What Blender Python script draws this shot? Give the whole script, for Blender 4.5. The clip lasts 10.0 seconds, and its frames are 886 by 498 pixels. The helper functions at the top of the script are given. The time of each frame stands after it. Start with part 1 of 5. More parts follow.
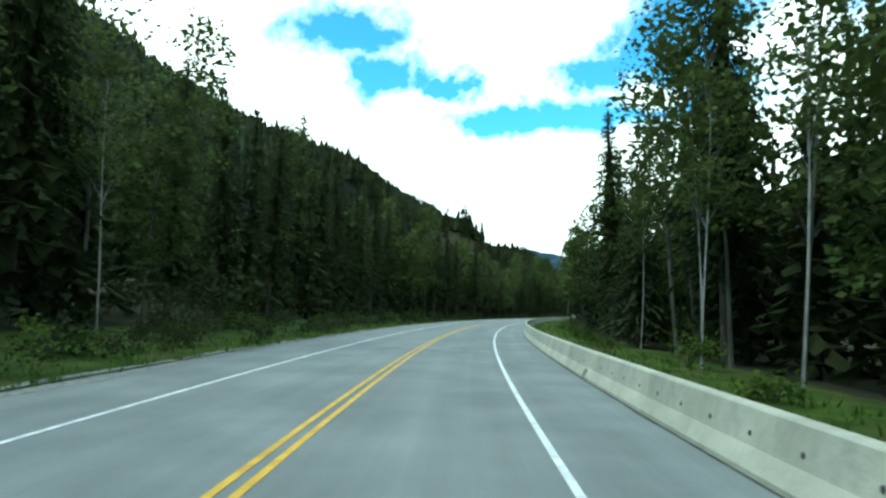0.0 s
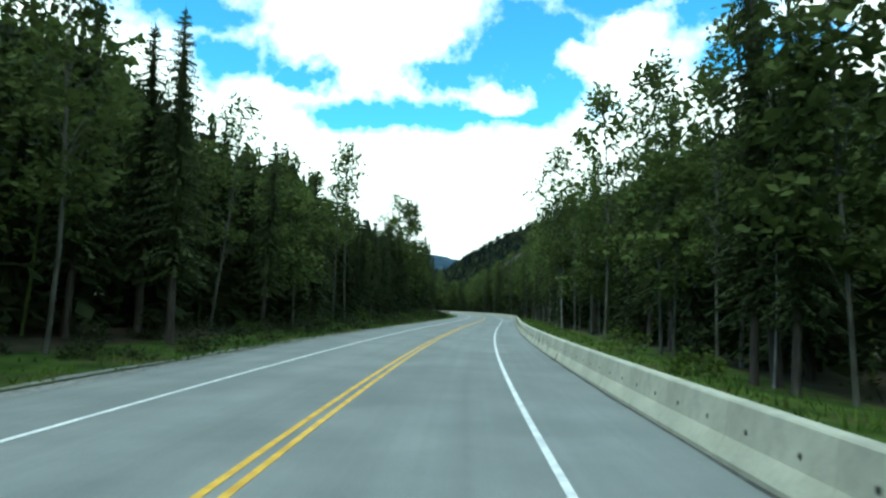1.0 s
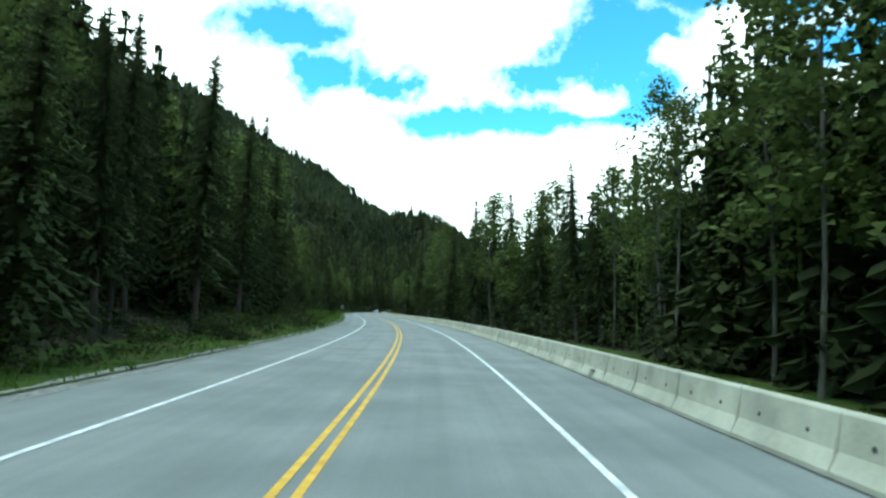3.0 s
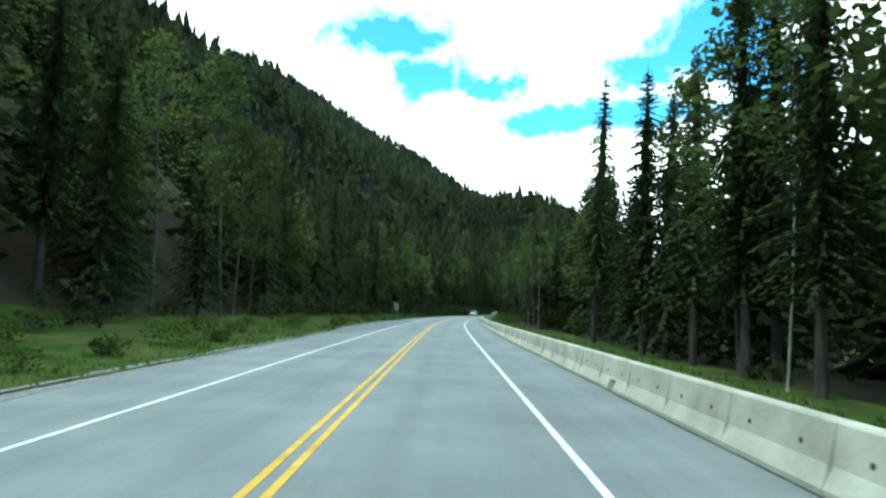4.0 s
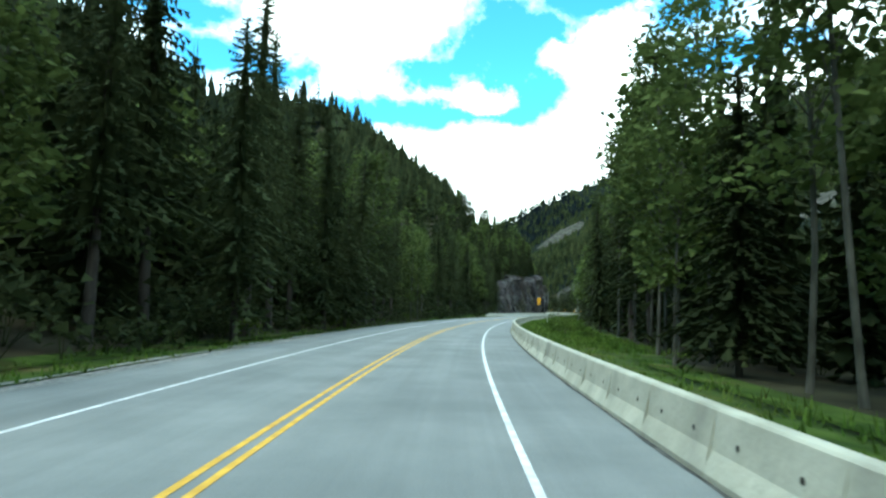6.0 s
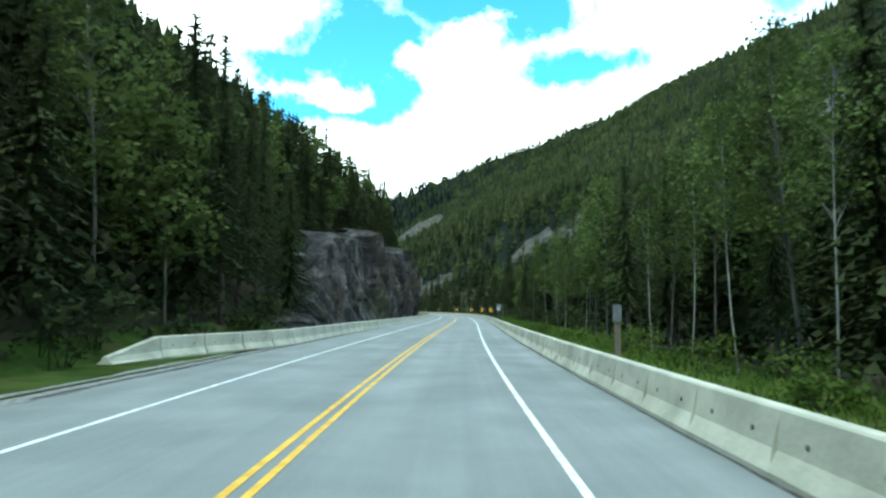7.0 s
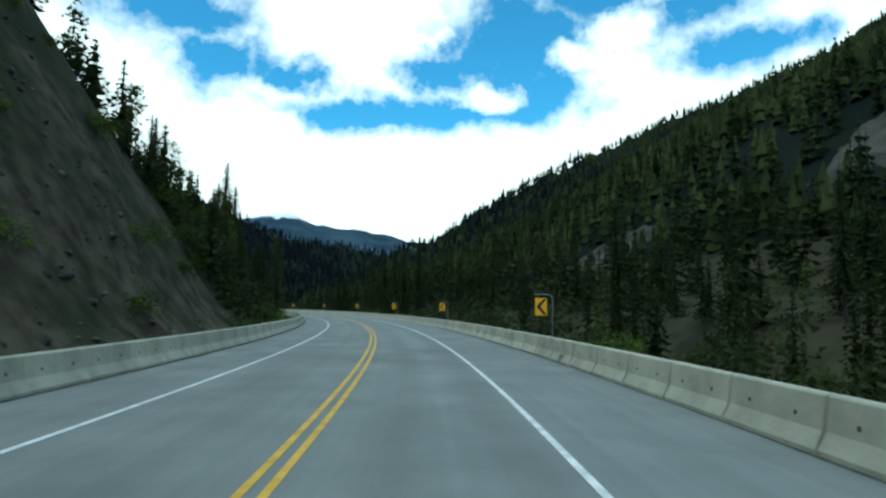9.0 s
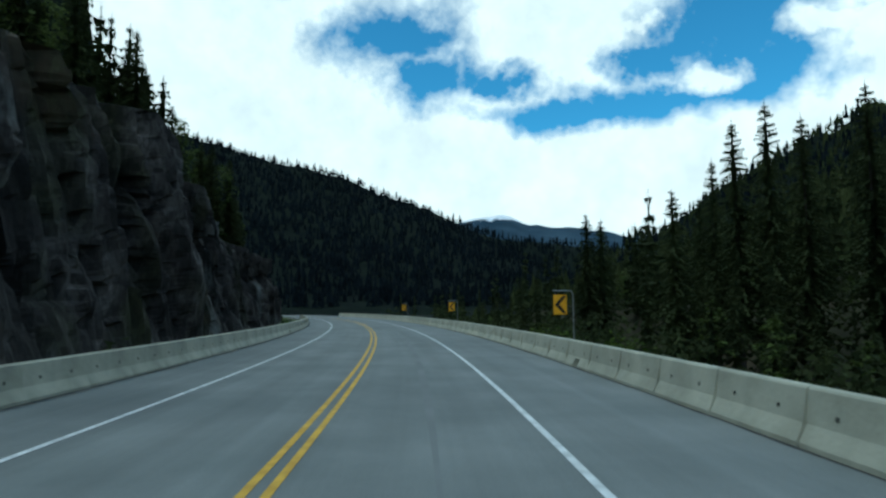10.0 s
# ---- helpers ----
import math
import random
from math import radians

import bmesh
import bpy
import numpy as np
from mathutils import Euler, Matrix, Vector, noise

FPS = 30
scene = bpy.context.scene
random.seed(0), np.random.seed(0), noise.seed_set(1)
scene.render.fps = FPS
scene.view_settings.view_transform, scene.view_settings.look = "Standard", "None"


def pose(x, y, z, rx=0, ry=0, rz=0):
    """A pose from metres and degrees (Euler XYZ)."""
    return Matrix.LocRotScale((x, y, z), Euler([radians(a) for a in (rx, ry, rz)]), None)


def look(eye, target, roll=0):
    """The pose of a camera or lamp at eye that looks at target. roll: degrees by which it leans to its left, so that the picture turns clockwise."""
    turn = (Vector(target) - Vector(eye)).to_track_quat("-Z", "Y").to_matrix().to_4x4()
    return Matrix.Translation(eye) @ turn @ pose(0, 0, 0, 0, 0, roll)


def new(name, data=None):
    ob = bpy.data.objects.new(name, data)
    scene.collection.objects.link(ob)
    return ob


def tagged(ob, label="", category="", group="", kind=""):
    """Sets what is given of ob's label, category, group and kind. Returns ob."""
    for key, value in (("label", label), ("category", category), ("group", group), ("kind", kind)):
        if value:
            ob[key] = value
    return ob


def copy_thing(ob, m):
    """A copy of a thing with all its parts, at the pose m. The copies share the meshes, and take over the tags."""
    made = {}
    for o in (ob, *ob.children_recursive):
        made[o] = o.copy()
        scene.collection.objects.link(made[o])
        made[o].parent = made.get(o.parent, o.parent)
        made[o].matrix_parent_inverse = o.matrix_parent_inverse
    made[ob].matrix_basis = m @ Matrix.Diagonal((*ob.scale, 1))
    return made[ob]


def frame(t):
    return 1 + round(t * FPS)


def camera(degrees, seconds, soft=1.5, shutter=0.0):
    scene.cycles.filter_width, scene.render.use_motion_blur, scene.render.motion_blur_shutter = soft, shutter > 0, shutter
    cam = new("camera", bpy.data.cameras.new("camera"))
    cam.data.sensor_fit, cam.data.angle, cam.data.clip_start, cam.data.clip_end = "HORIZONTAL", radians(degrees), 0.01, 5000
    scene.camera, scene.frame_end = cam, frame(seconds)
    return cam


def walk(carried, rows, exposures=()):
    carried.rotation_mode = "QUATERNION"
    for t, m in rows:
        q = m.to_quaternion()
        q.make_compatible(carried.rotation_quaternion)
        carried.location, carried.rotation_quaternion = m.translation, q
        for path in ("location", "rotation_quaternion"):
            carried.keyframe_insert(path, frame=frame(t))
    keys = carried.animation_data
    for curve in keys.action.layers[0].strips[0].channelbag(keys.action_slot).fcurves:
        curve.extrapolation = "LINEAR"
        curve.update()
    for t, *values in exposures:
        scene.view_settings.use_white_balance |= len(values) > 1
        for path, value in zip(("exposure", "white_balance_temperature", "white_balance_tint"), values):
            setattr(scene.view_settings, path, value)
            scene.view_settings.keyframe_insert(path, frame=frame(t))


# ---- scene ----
# One real metre is U units: the drive is fast, so the whole valley stands at this scale.
U = 0.265
FOV = 70.96

# Curvature of the road's centre line in 1/km, every 25 m from 30 m before the start.
KAPPA = (-1.548, -1.633, -1.722, -1.844, -1.906, -1.905, -1.882, -1.684, -1.22, -0.642, -0.019, 0.697, 1.327, 1.756, 1.968, 1.848, 1.528, 1.413, 1.447, 1.458, 1.343, 1.066, 0.649, 0.168, -0.251, -0.643, -1.111, -1.524, -1.781, -1.85, -1.798, -1.729, -1.695, -1.713, -1.776, -1.85, -1.878, -1.775, -1.511, -1.14, -0.614, -0.103, 0.223, 0.52, 0.704, 0.904, 1.576, 2.253, 2.519, 2.627, 2.664, 2.575, 2.473, 2.469, 2.461, 2.32, 2.25, 2.2, 2.2, 2.2, 2.2, 2.2, 2.2, 2.2, 2.2, 2.2, 2.2, 2.2, 2.2, 2.2)
BAR_S = (0, 67, 134, 201, 268, 335, 536, 602, 669, 870, 937, 1006, 1076, 1148, 1219, 1290, 1362)
BAR_N = (5.82, 5.89, 5.84, 5.72, 6.08, 6.64, 5.99, 5.82, 5.76, 5.55, 5.87, 5.79, 6.18, 6.7, 7.04, 6.59, 6.8)

# ---- the road's line ----
ARC = np.arange(-30.0, 1700.0, 1.0)
_k = np.interp(ARC, -30 + 25.0 * np.arange(len(KAPPA)), KAPPA) * 1e-3
HEAD = np.concatenate([[0], np.cumsum((_k[1:] + _k[:-1]) / 2)])
HEAD -= np.interp(0, ARC, HEAD)
_h = (HEAD[1:] + HEAD[:-1]) / 2
LINE_X, LINE_Y = np.concatenate([[0], np.cumsum(-np.sin(_h))]), np.concatenate([[0], np.cumsum(np.cos(_h))])
# straight on before the start
_back = np.arange(-150.0, -30.0, 1.0)
LINE_X = np.concatenate([LINE_X[0] - np.sin(HEAD[0]) * (_back + 30), LINE_X])
LINE_Y = np.concatenate([LINE_Y[0] + np.cos(HEAD[0]) * (_back + 30), LINE_Y])
HEAD, ARC = np.concatenate([np.full(len(_back), HEAD[0]), HEAD]), np.concatenate([_back, ARC])


def on_road(s, n):
    """World x, y of a place s along and n to the right of the centre line (arrays too)."""
    a = np.interp(s, ARC, HEAD)
    return np.interp(s, ARC, LINE_X) + n * np.cos(a), np.interp(s, ARC, LINE_Y) + n * np.sin(a)


def heading(s):
    return float(np.interp(s, ARC, HEAD))


# seconds, metres along the road, metres right of its centre, yaw off its heading, pitch, roll
ROWS = (
    (0.0, 0.00, 2.25, 0.87, 5.53, -1.73),
    (0.5, 66.95, 2.42, -0.26, 5.41, -1.55),
    (1.0, 133.83, 2.39, 1.19, 5.48, -1.57),
    (1.5, 200.72, 2.16, 0.21, 5.57, -0.28),
    (2.0, 267.87, 2.16, 0.86, 5.58, 0.30),
    (2.5, 335.13, 1.62, -0.14, 5.70, -1.08),
    (3.0, 402.12, 1.49, -0.16, 5.70, -1.80),
    (3.5, 468.86, 1.67, 0.44, 5.60, -1.91),
    (4.0, 535.52, 1.88, 0.54, 5.52, -1.61),
    (4.5, 602.13, 2.03, -0.22, 5.50, -0.99),
    (5.0, 668.84, 2.27, 0.46, 5.51, -1.47),
    (5.5, 735.58, 2.49, 0.60, 5.46, -1.64),
    (6.0, 802.44, 2.63, 0.36, 5.39, -1.52),
    (6.5, 869.70, 2.54, 0.25, 5.42, -1.22),
    (7.0, 937.46, 2.15, 0.43, 5.60, -0.76),
    (7.5, 1006.32, 2.57, 0.64, 5.76, 0.17),
    (8.0, 1076.48, 2.47, 0.64, 5.51, -0.44),
    (8.5, 1147.87, 1.86, -0.43, 5.44, -0.23),
    (9.0, 1219.16, 1.75, -0.82, 5.41, -0.79),
    (9.5, 1290.25, 1.72, -0.82, 5.42, 0.26),
    (10.0, 1361.60, 1.75, -1.25, 5.43, 0.32),
)
EYE = 1.9


def eye_pose(s, n, yaw, pitch, roll):
    x, y = on_road(s, n)
    return pose(float(x) * U, float(y) * U, EYE * U, 90 + pitch, roll, math.degrees(heading(s)) + yaw)


cam = camera(FOV, 10.0, soft=2.5, shutter=0.015)
walk(cam, [(t, eye_pose(*row)) for t, *row in ROWS],
     exposures=((0, -0.2, 5900, -14), (1.0, -0.3, 5900, -14), (2.5, -0.22, 5900, -14), (4.0, 0.2, 5900, -11), (7.5, 0.25, 5900, -11), (8.2, 0.15, 5900, -11), (9.0, -0.98, 5650, -12), (10.0, -1.45, 5500, -9)))

# ---- light ----
SUN_EL, SUN_AZ = radians(54), radians(230)


def make_world():
    world = bpy.data.worlds.new("sky")
    scene.world = world
    world.use_nodes = True
    nt = world.node_tree
    nt.nodes.clear()
    add = nt.nodes.new
    out, bg = add("ShaderNodeOutputWorld"), add("ShaderNodeBackground")
    sky = add("ShaderNodeTexSky")
    sky.sky_type, sky.sun_disc = "NISHITA", False
    sky.sun_elevation, sky.sun_rotation = SUN_EL, SUN_AZ
    sky.altitude, sky.air_density, sky.dust_density, sky.ozone_density = 900, 1.0, 0.3, 2.5
    tex = add("ShaderNodeTexCoord")
    sep = add("ShaderNodeSeparateXYZ")
    nt.links.new(tex.outputs["Generated"], sep.inputs[0])

    def math_node(op, a, b=None, c=None, clamp=False):
        n = add("ShaderNodeMath")
        n.operation, n.use_clamp = op, clamp
        for i, v in enumerate((a, b, c)):
            if v is None:
                continue
            if isinstance(v, (int, float)):
                n.inputs[i].default_value = v
            else:
                nt.links.new(v, n.inputs[i])
        return n.outputs[0]

    # direction as bearing (left positive) and height in degrees, both ruffled by noise
    ruffle, fine = add("ShaderNodeTexNoise"), add("ShaderNodeTexNoise")
    for n, sc, de, ro in ((ruffle, 9.0, 7, 0.62), (fine, 13.0, 9, 0.62)):
        nt.links.new(tex.outputs["Generated"], n.inputs["Vector"])
        n.inputs["Scale"].default_value, n.inputs["Detail"].default_value, n.inputs["Roughness"].default_value = sc, de, ro
    rs = add("ShaderNodeSeparateColor")
    nt.links.new(ruffle.outputs["Color"], rs.inputs[0])
    az = math_node("MULTIPLY", math_node("ARCTAN2", math_node("MULTIPLY", sep.outputs[0], -1.0), sep.outputs[1]), 57.2958)
    el = math_node("MULTIPLY", math_node("ARCSINE", sep.outputs[2]), 57.2958)
    az = math_node("MULTIPLY_ADD", math_node("SUBTRACT", rs.outputs[0], 0.5), 14.0, az)
    el = math_node("MULTIPLY_ADD", math_node("SUBTRACT", rs.outputs[1], 0.5), 6.0, el)
    # cloud everywhere but for gaps of blue, and small clouds inside the gaps: bearing, height, half width, half height
    gap = None
    for patches, sign in ((GAPS, 1), (PUFFS, -1)):
        for a, e, rx, ry in patches:
            dx = math_node("MULTIPLY", math_node("SUBTRACT", az, a), 1.0 / rx)
            dy = math_node("MULTIPLY", math_node("SUBTRACT", el, e), 1.0 / ry)
            d = math_node("SQRT", math_node("ADD", math_node("MULTIPLY", dx, dx), math_node("MULTIPLY", dy, dy)))
            if sign > 0:
                inside = math_node("SUBTRACT", 1.0, d)
                gap = inside if gap is None else math_node("MAXIMUM", gap, inside)
            else:
                gap = math_node("MINIMUM", gap, math_node("SUBTRACT", d, 1.0))
    gap = math_node("MAXIMUM", gap, -1.0)
    mask = math_node("MULTIPLY_ADD", gap, -1.2, 0.5)
    mask = math_node("MULTIPLY_ADD", math_node("SUBTRACT", fine.outputs[0], 0.5), 1.9, mask)
    ramp = add("ShaderNodeValToRGB")
    ramp.color_ramp.elements[0].position, ramp.color_ramp.elements[1].position = 0.0, 1.0
    nt.links.new(mask, ramp.inputs[0])
    gain = add("ShaderNodeVectorMath")
    gain.operation = "MULTIPLY"
    gain.inputs[1].default_value = SKY_GAIN
    nt.links.new(sky.outputs[0], gain.inputs[0])
    shade = add("ShaderNodeMix")
    shade.data_type = "RGBA"
    shade.inputs[6].default_value, shade.inputs[7].default_value = (1.8, 1.87, 1.9, 1), (3.6, 3.66, 3.6, 1)
    nt.links.new(fine.outputs[0], shade.inputs[0])
    mix = add("ShaderNodeMix")
    mix.data_type = "RGBA"
    nt.links.new(ramp.outputs[0], mix.inputs[0])
    nt.links.new(gain.outputs[0], mix.inputs[6])
    nt.links.new(shade.outputs[2], mix.inputs[7])
    nt.links.new(mix.outputs[2], bg.inputs[0])
    bg.inputs[1].default_value = 1.0
    nt.links.new(bg.outputs[0], out.inputs[0])


SKY_GAIN = (0.165, 0.37, 0.4)
GAPS = ((-20.5, 23.6, 7.5, 5.4), (-13, 17.8, 11, 1.7), (-5, 17.5, 7, 1.3), (-22, 18.6, 5.5, 2.2), (6.5, 20.7, 5, 2.6), (10.5, 24.6, 6.5, 2.6), (-12.5, 21.0, 4, 1.6), (1.5, 20.3, 4.5, 1.2),
        (-34, 26.8, 10, 3.2), (-40, 21.6, 6, 1.8), (-26, 29, 11, 5), (20, 33, 14, 4), (-6, 42, 16, 6), (62, 36, 22, 14), (115, 32, 26, 16), (-80, 32, 24, 15), (-125, 40, 26, 17), (175, 36, 30, 16), (-40, 58, 40, 12), (60, 64, 50, 13), (-150, 65, 50, 12))
PUFFS = ((-18.3, 19.2, 2.6, 1.1), (-11.5, 24.2, 3.0, 0.9), (-30, 24, 4, 1.5), (-27, 21.8, 4, 1.2))
make_world()
sun = new("sun", bpy.data.lights.new("sun", "SUN"))
sun.data.energy, sun.data.angle, sun.data.color = 2.0, radians(16), (1.0, 0.96, 0.9)
sun.matrix_world = look((0, 0, 0), (-math.sin(SUN_AZ) * math.cos(SUN_EL), -math.cos(SUN_AZ) * math.cos(SUN_EL), -math.sin(SUN_EL)))


# ---- materials ----
def surface(name, colours, scale=1.0, rough=0.9, bump=0.0, vary="", amount=0.35, detail=6.0, stretch=(1, 1, 1), specular=0.3,
            spread=(0.35, 0.65), stain=None, metal=0.0):
    """Principled surface: two colours mixed by noise of `scale` per real metre, a finer bump, a slow stain, a shift per piece."""
    m = bpy.data.materials.new(name)
    m.use_nodes = True
    nt = m.node_tree
    add, link = nt.nodes.new, nt.links.new
    bsdf = nt.nodes["Principled BSDF"]
    bsdf.inputs["Roughness"].default_value = rough
    bsdf.inputs["Specular IOR Level"].default_value = specular
    bsdf.inputs["Metallic"].default_value = metal
    tex, mp = add("ShaderNodeTexCoord"), add("ShaderNodeMapping")
    mp.inputs["Scale"].default_value = [v / U for v in stretch]
    link(tex.outputs["Object"], mp.inputs[0])
    n1 = add("ShaderNodeTexNoise")
    n1.inputs["Scale"].default_value, n1.inputs["Detail"].default_value = scale, detail
    link(mp.outputs[0], n1.inputs["Vector"])
    ramp = add("ShaderNodeValToRGB")
    e = ramp.color_ramp.elements
    e[0].position, e[1].position = spread
    e[0].color, e[1].color = (*colours[0], 1), (*colours[-1], 1)
    if len(colours) > 2:
        k = e.new(sum(spread) / 2)
        k.color = (*colours[1], 1)
    link(n1.outputs[0], ramp.inputs[0])
    colour = ramp.outputs[0]
    if stain:
        n2, r2, mx = add("ShaderNodeTexNoise"), add("ShaderNodeValToRGB"), add("ShaderNodeMix")
        n2.inputs["Scale"].default_value, n2.inputs["Detail"].default_value = stain[1], 4
        link(mp.outputs[0], n2.inputs["Vector"])
        r2.color_ramp.elements[0].position, r2.color_ramp.elements[1].position = stain[2], stain[2] + 0.18
        link(n2.outputs[0], r2.inputs[0])
        mx.data_type = "RGBA"
        mx.inputs[7].default_value = (*stain[0], 1)
        fade = add("ShaderNodeMath")
        fade.operation = "MULTIPLY"
        fade.inputs[1].default_value = stain[3]
        link(r2.outputs[0], fade.inputs[0])
        link(fade.outputs[0], mx.inputs[0]), link(colour, mx.inputs[6])
        colour = mx.outputs[2]
    if vary:
        if vary == "object":
            rnd = add("ShaderNodeObjectInfo").outputs["Random"]
        else:
            rnd = add("ShaderNodeNewGeometry").outputs["Random Per Island"]
        hsv, mr = add("ShaderNodeHueSaturation"), add("ShaderNodeMapRange")
        mr.inputs[3].default_value, mr.inputs[4].default_value = 1 - amount, 1 + amount
        link(rnd, mr.inputs[0])
        link(mr.outputs[0], hsv.inputs["Value"])
        link(colour, hsv.inputs["Color"])
        colour = hsv.outputs[0]
    link(colour, bsdf.inputs["Base Color"])
    if bump:
        n3, bp = add("ShaderNodeTexNoise"), add("ShaderNodeBump")
        n3.inputs["Scale"].default_value, n3.inputs["Detail"].default_value = scale * 6, 5
        link(mp.outputs[0], n3.inputs["Vector"])
        link(n3.outputs[0], bp.inputs["Height"])
        bp.inputs["Strength"].default_value, bp.inputs["Distance"].default_value = bump, 0.05 * U
        link(bp.outputs[0], bsdf.inputs["Normal"])
    return m


def asphalt_material():
    """Old asphalt: mottled grey, faint lengthwise wear (the map runs across and along the road in metres), fine stone speckle."""
    m = surface("asphalt", [(0.165, 0.18, 0.176), (0.212, 0.226, 0.22)], 0.4, 0.85, 0.4, detail=8, stain=((0.138, 0.15, 0.148), 0.11, 0.5, 0.5), specular=0.2)
    nt = m.node_tree
    add, link = nt.nodes.new, nt.links.new
    bsdf = nt.nodes["Principled BSDF"]
    old = bsdf.inputs["Base Color"].links[0].from_socket
    uv, value = add("ShaderNodeUVMap"), None
    uv.uv_map = "along"
    hsv = add("ShaderNodeHueSaturation")
    for sx, sy, lo, hi in ((1.1, 0.012, 0.88, 1.12), (5.0, 0.04, 0.95, 1.05), (0.8, 0.25, 0.94, 1.06), (45.0, 45.0, 0.8, 1.2)):
        mp, n, mr = add("ShaderNodeMapping"), add("ShaderNodeTexNoise"), add("ShaderNodeMapRange")
        mp.inputs["Scale"].default_value = (sx, sy, 1)
        link(uv.outputs[0], mp.inputs[0]), link(mp.outputs[0], n.inputs["Vector"])
        n.inputs["Scale"].default_value, n.inputs["Detail"].default_value = 1.0, 3
        mr.inputs[1].default_value, mr.inputs[2].default_value, mr.inputs[3].default_value, mr.inputs[4].default_value = 0.25, 0.75, lo, hi
        link(n.outputs[0], mr.inputs[0])
        if value is None:
            value = mr.outputs[0]
        else:
            mul = add("ShaderNodeMath")
            mul.operation = "MULTIPLY"
            link(value, mul.inputs[0]), link(mr.outputs[0], mul.inputs[1])
            value = mul.outputs[0]
    link(value, hsv.inputs["Value"]), link(old, hsv.inputs["Color"]), link(hsv.outputs[0], bsdf.inputs["Base Color"])
    return m


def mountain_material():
    """Far rock and forest, haze painted in blue-grey; snow in patches towards the top."""
    m = surface("hazed_mountain", [(0.02, 0.04, 0.062), (0.045, 0.075, 0.105)], 0.004, 1.0, specular=0.05)
    nt = m.node_tree
    add, link = nt.nodes.new, nt.links.new
    bsdf = nt.nodes["Principled BSDF"]
    old = bsdf.inputs["Base Color"].links[0].from_socket
    tex = nt.nodes["Texture Coordinate"]
    xyz, n, high, total, ramp, mx = (add("ShaderNode" + k) for k in ("SeparateXYZ", "TexNoise", "MapRange", "Math", "ValToRGB", "Mix"))
    link(tex.outputs["Object"], xyz.inputs[0]), link(tex.outputs["Object"], n.inputs["Vector"])
    n.inputs["Scale"].default_value, n.inputs["Detail"].default_value, n.inputs["Roughness"].default_value = 0.06, 8, 0.7
    high.inputs[1].default_value, high.inputs[2].default_value = 640 * U, 780 * U
    link(xyz.outputs[2], high.inputs[0])
    link(high.outputs[0], total.inputs[0]), link(n.outputs[0], total.inputs[1])
    ramp.color_ramp.elements[0].position, ramp.color_ramp.elements[1].position = 0.65, 0.69
    half = add("ShaderNodeMath")
    half.operation = "MULTIPLY"
    half.inputs[1].default_value = 0.92
    link(total.outputs[0], half.inputs[0]), link(half.outputs[0], ramp.inputs[0])
    mx.data_type = "RGBA"
    mx.inputs[7].default_value = (0.8, 0.83, 0.86, 1)
    link(ramp.outputs[0], mx.inputs[0]), link(old, mx.inputs[6]), link(mx.outputs[2], bsdf.inputs["Base Color"])
    return m


def rock_material():
    """Fractured dark rock: blocks and splinters of differing grey, rusty and mossy stains, pale fresh faces and streaks."""
    m = surface("rock", [(0.009, 0.008, 0.0085), (0.032, 0.029, 0.028), (0.09, 0.083, 0.078)], 0.5, 0.8, 1.0, stretch=(1, 1, 0.6), spread=(0.3, 0.75), detail=12,
                specular=0.2, stain=((0.026, 0.03, 0.011), 0.22, 0.52, 0.8))
    nt = m.node_tree
    add, link = nt.nodes.new, nt.links.new
    bsdf = nt.nodes["Principled BSDF"]
    colour = bsdf.inputs["Base Color"].links[0].from_socket
    mp = next(n for n in nt.nodes if n.type == "MAPPING")
    for size, lo, hi in ((0.45, 0.5, 1.3), (1.6, 0.55, 1.5), (5.0, 0.7, 1.4)):
        vor, sepc, mr, mul = add("ShaderNodeTexVoronoi"), add("ShaderNodeSeparateColor"), add("ShaderNodeMapRange"), add("ShaderNodeHueSaturation")
        vor.inputs["Scale"].default_value = size
        link(mp.outputs[0], vor.inputs["Vector"]), link(vor.outputs["Color"], sepc.inputs[0])
        mr.inputs[3].default_value, mr.inputs[4].default_value = lo, hi
        link(sepc.outputs[0], mr.inputs[0]), link(mr.outputs[0], mul.inputs["Value"]), link(colour, mul.inputs["Color"])
        colour = mul.outputs[0]
    # rust on some faces, then pale streaks running down a few of them
    for scale, tall, lo, hi, tint, detail in ((0.12, 0.08, 0.56, 0.7, (0.05, 0.034, 0.022), 6), (0.3, 0.07, 0.58, 0.67, (0.15, 0.155, 0.15), 10)):
        mp2, n2, r2, mx = add("ShaderNodeMapping"), add("ShaderNodeTexNoise"), add("ShaderNodeValToRGB"), add("ShaderNodeMix")
        mp2.inputs["Scale"].default_value = (scale / U, scale / U, tall / U)
        link(nt.nodes["Texture Coordinate"].outputs["Object"], mp2.inputs[0]), link(mp2.outputs[0], n2.inputs["Vector"])
        n2.inputs["Scale"].default_value, n2.inputs["Detail"].default_value, n2.inputs["Roughness"].default_value = 1.0, detail, 0.68
        r2.color_ramp.elements[0].position, r2.color_ramp.elements[1].position = lo, hi
        link(n2.outputs[0], r2.inputs[0])
        mx.data_type = "RGBA"
        mx.inputs[7].default_value = (*tint, 1)
        link(r2.outputs[0], mx.inputs[0]), link(colour, mx.inputs[6])
        colour = mx.outputs[2]
    link(colour, bsdf.inputs["Base Color"])
    return m


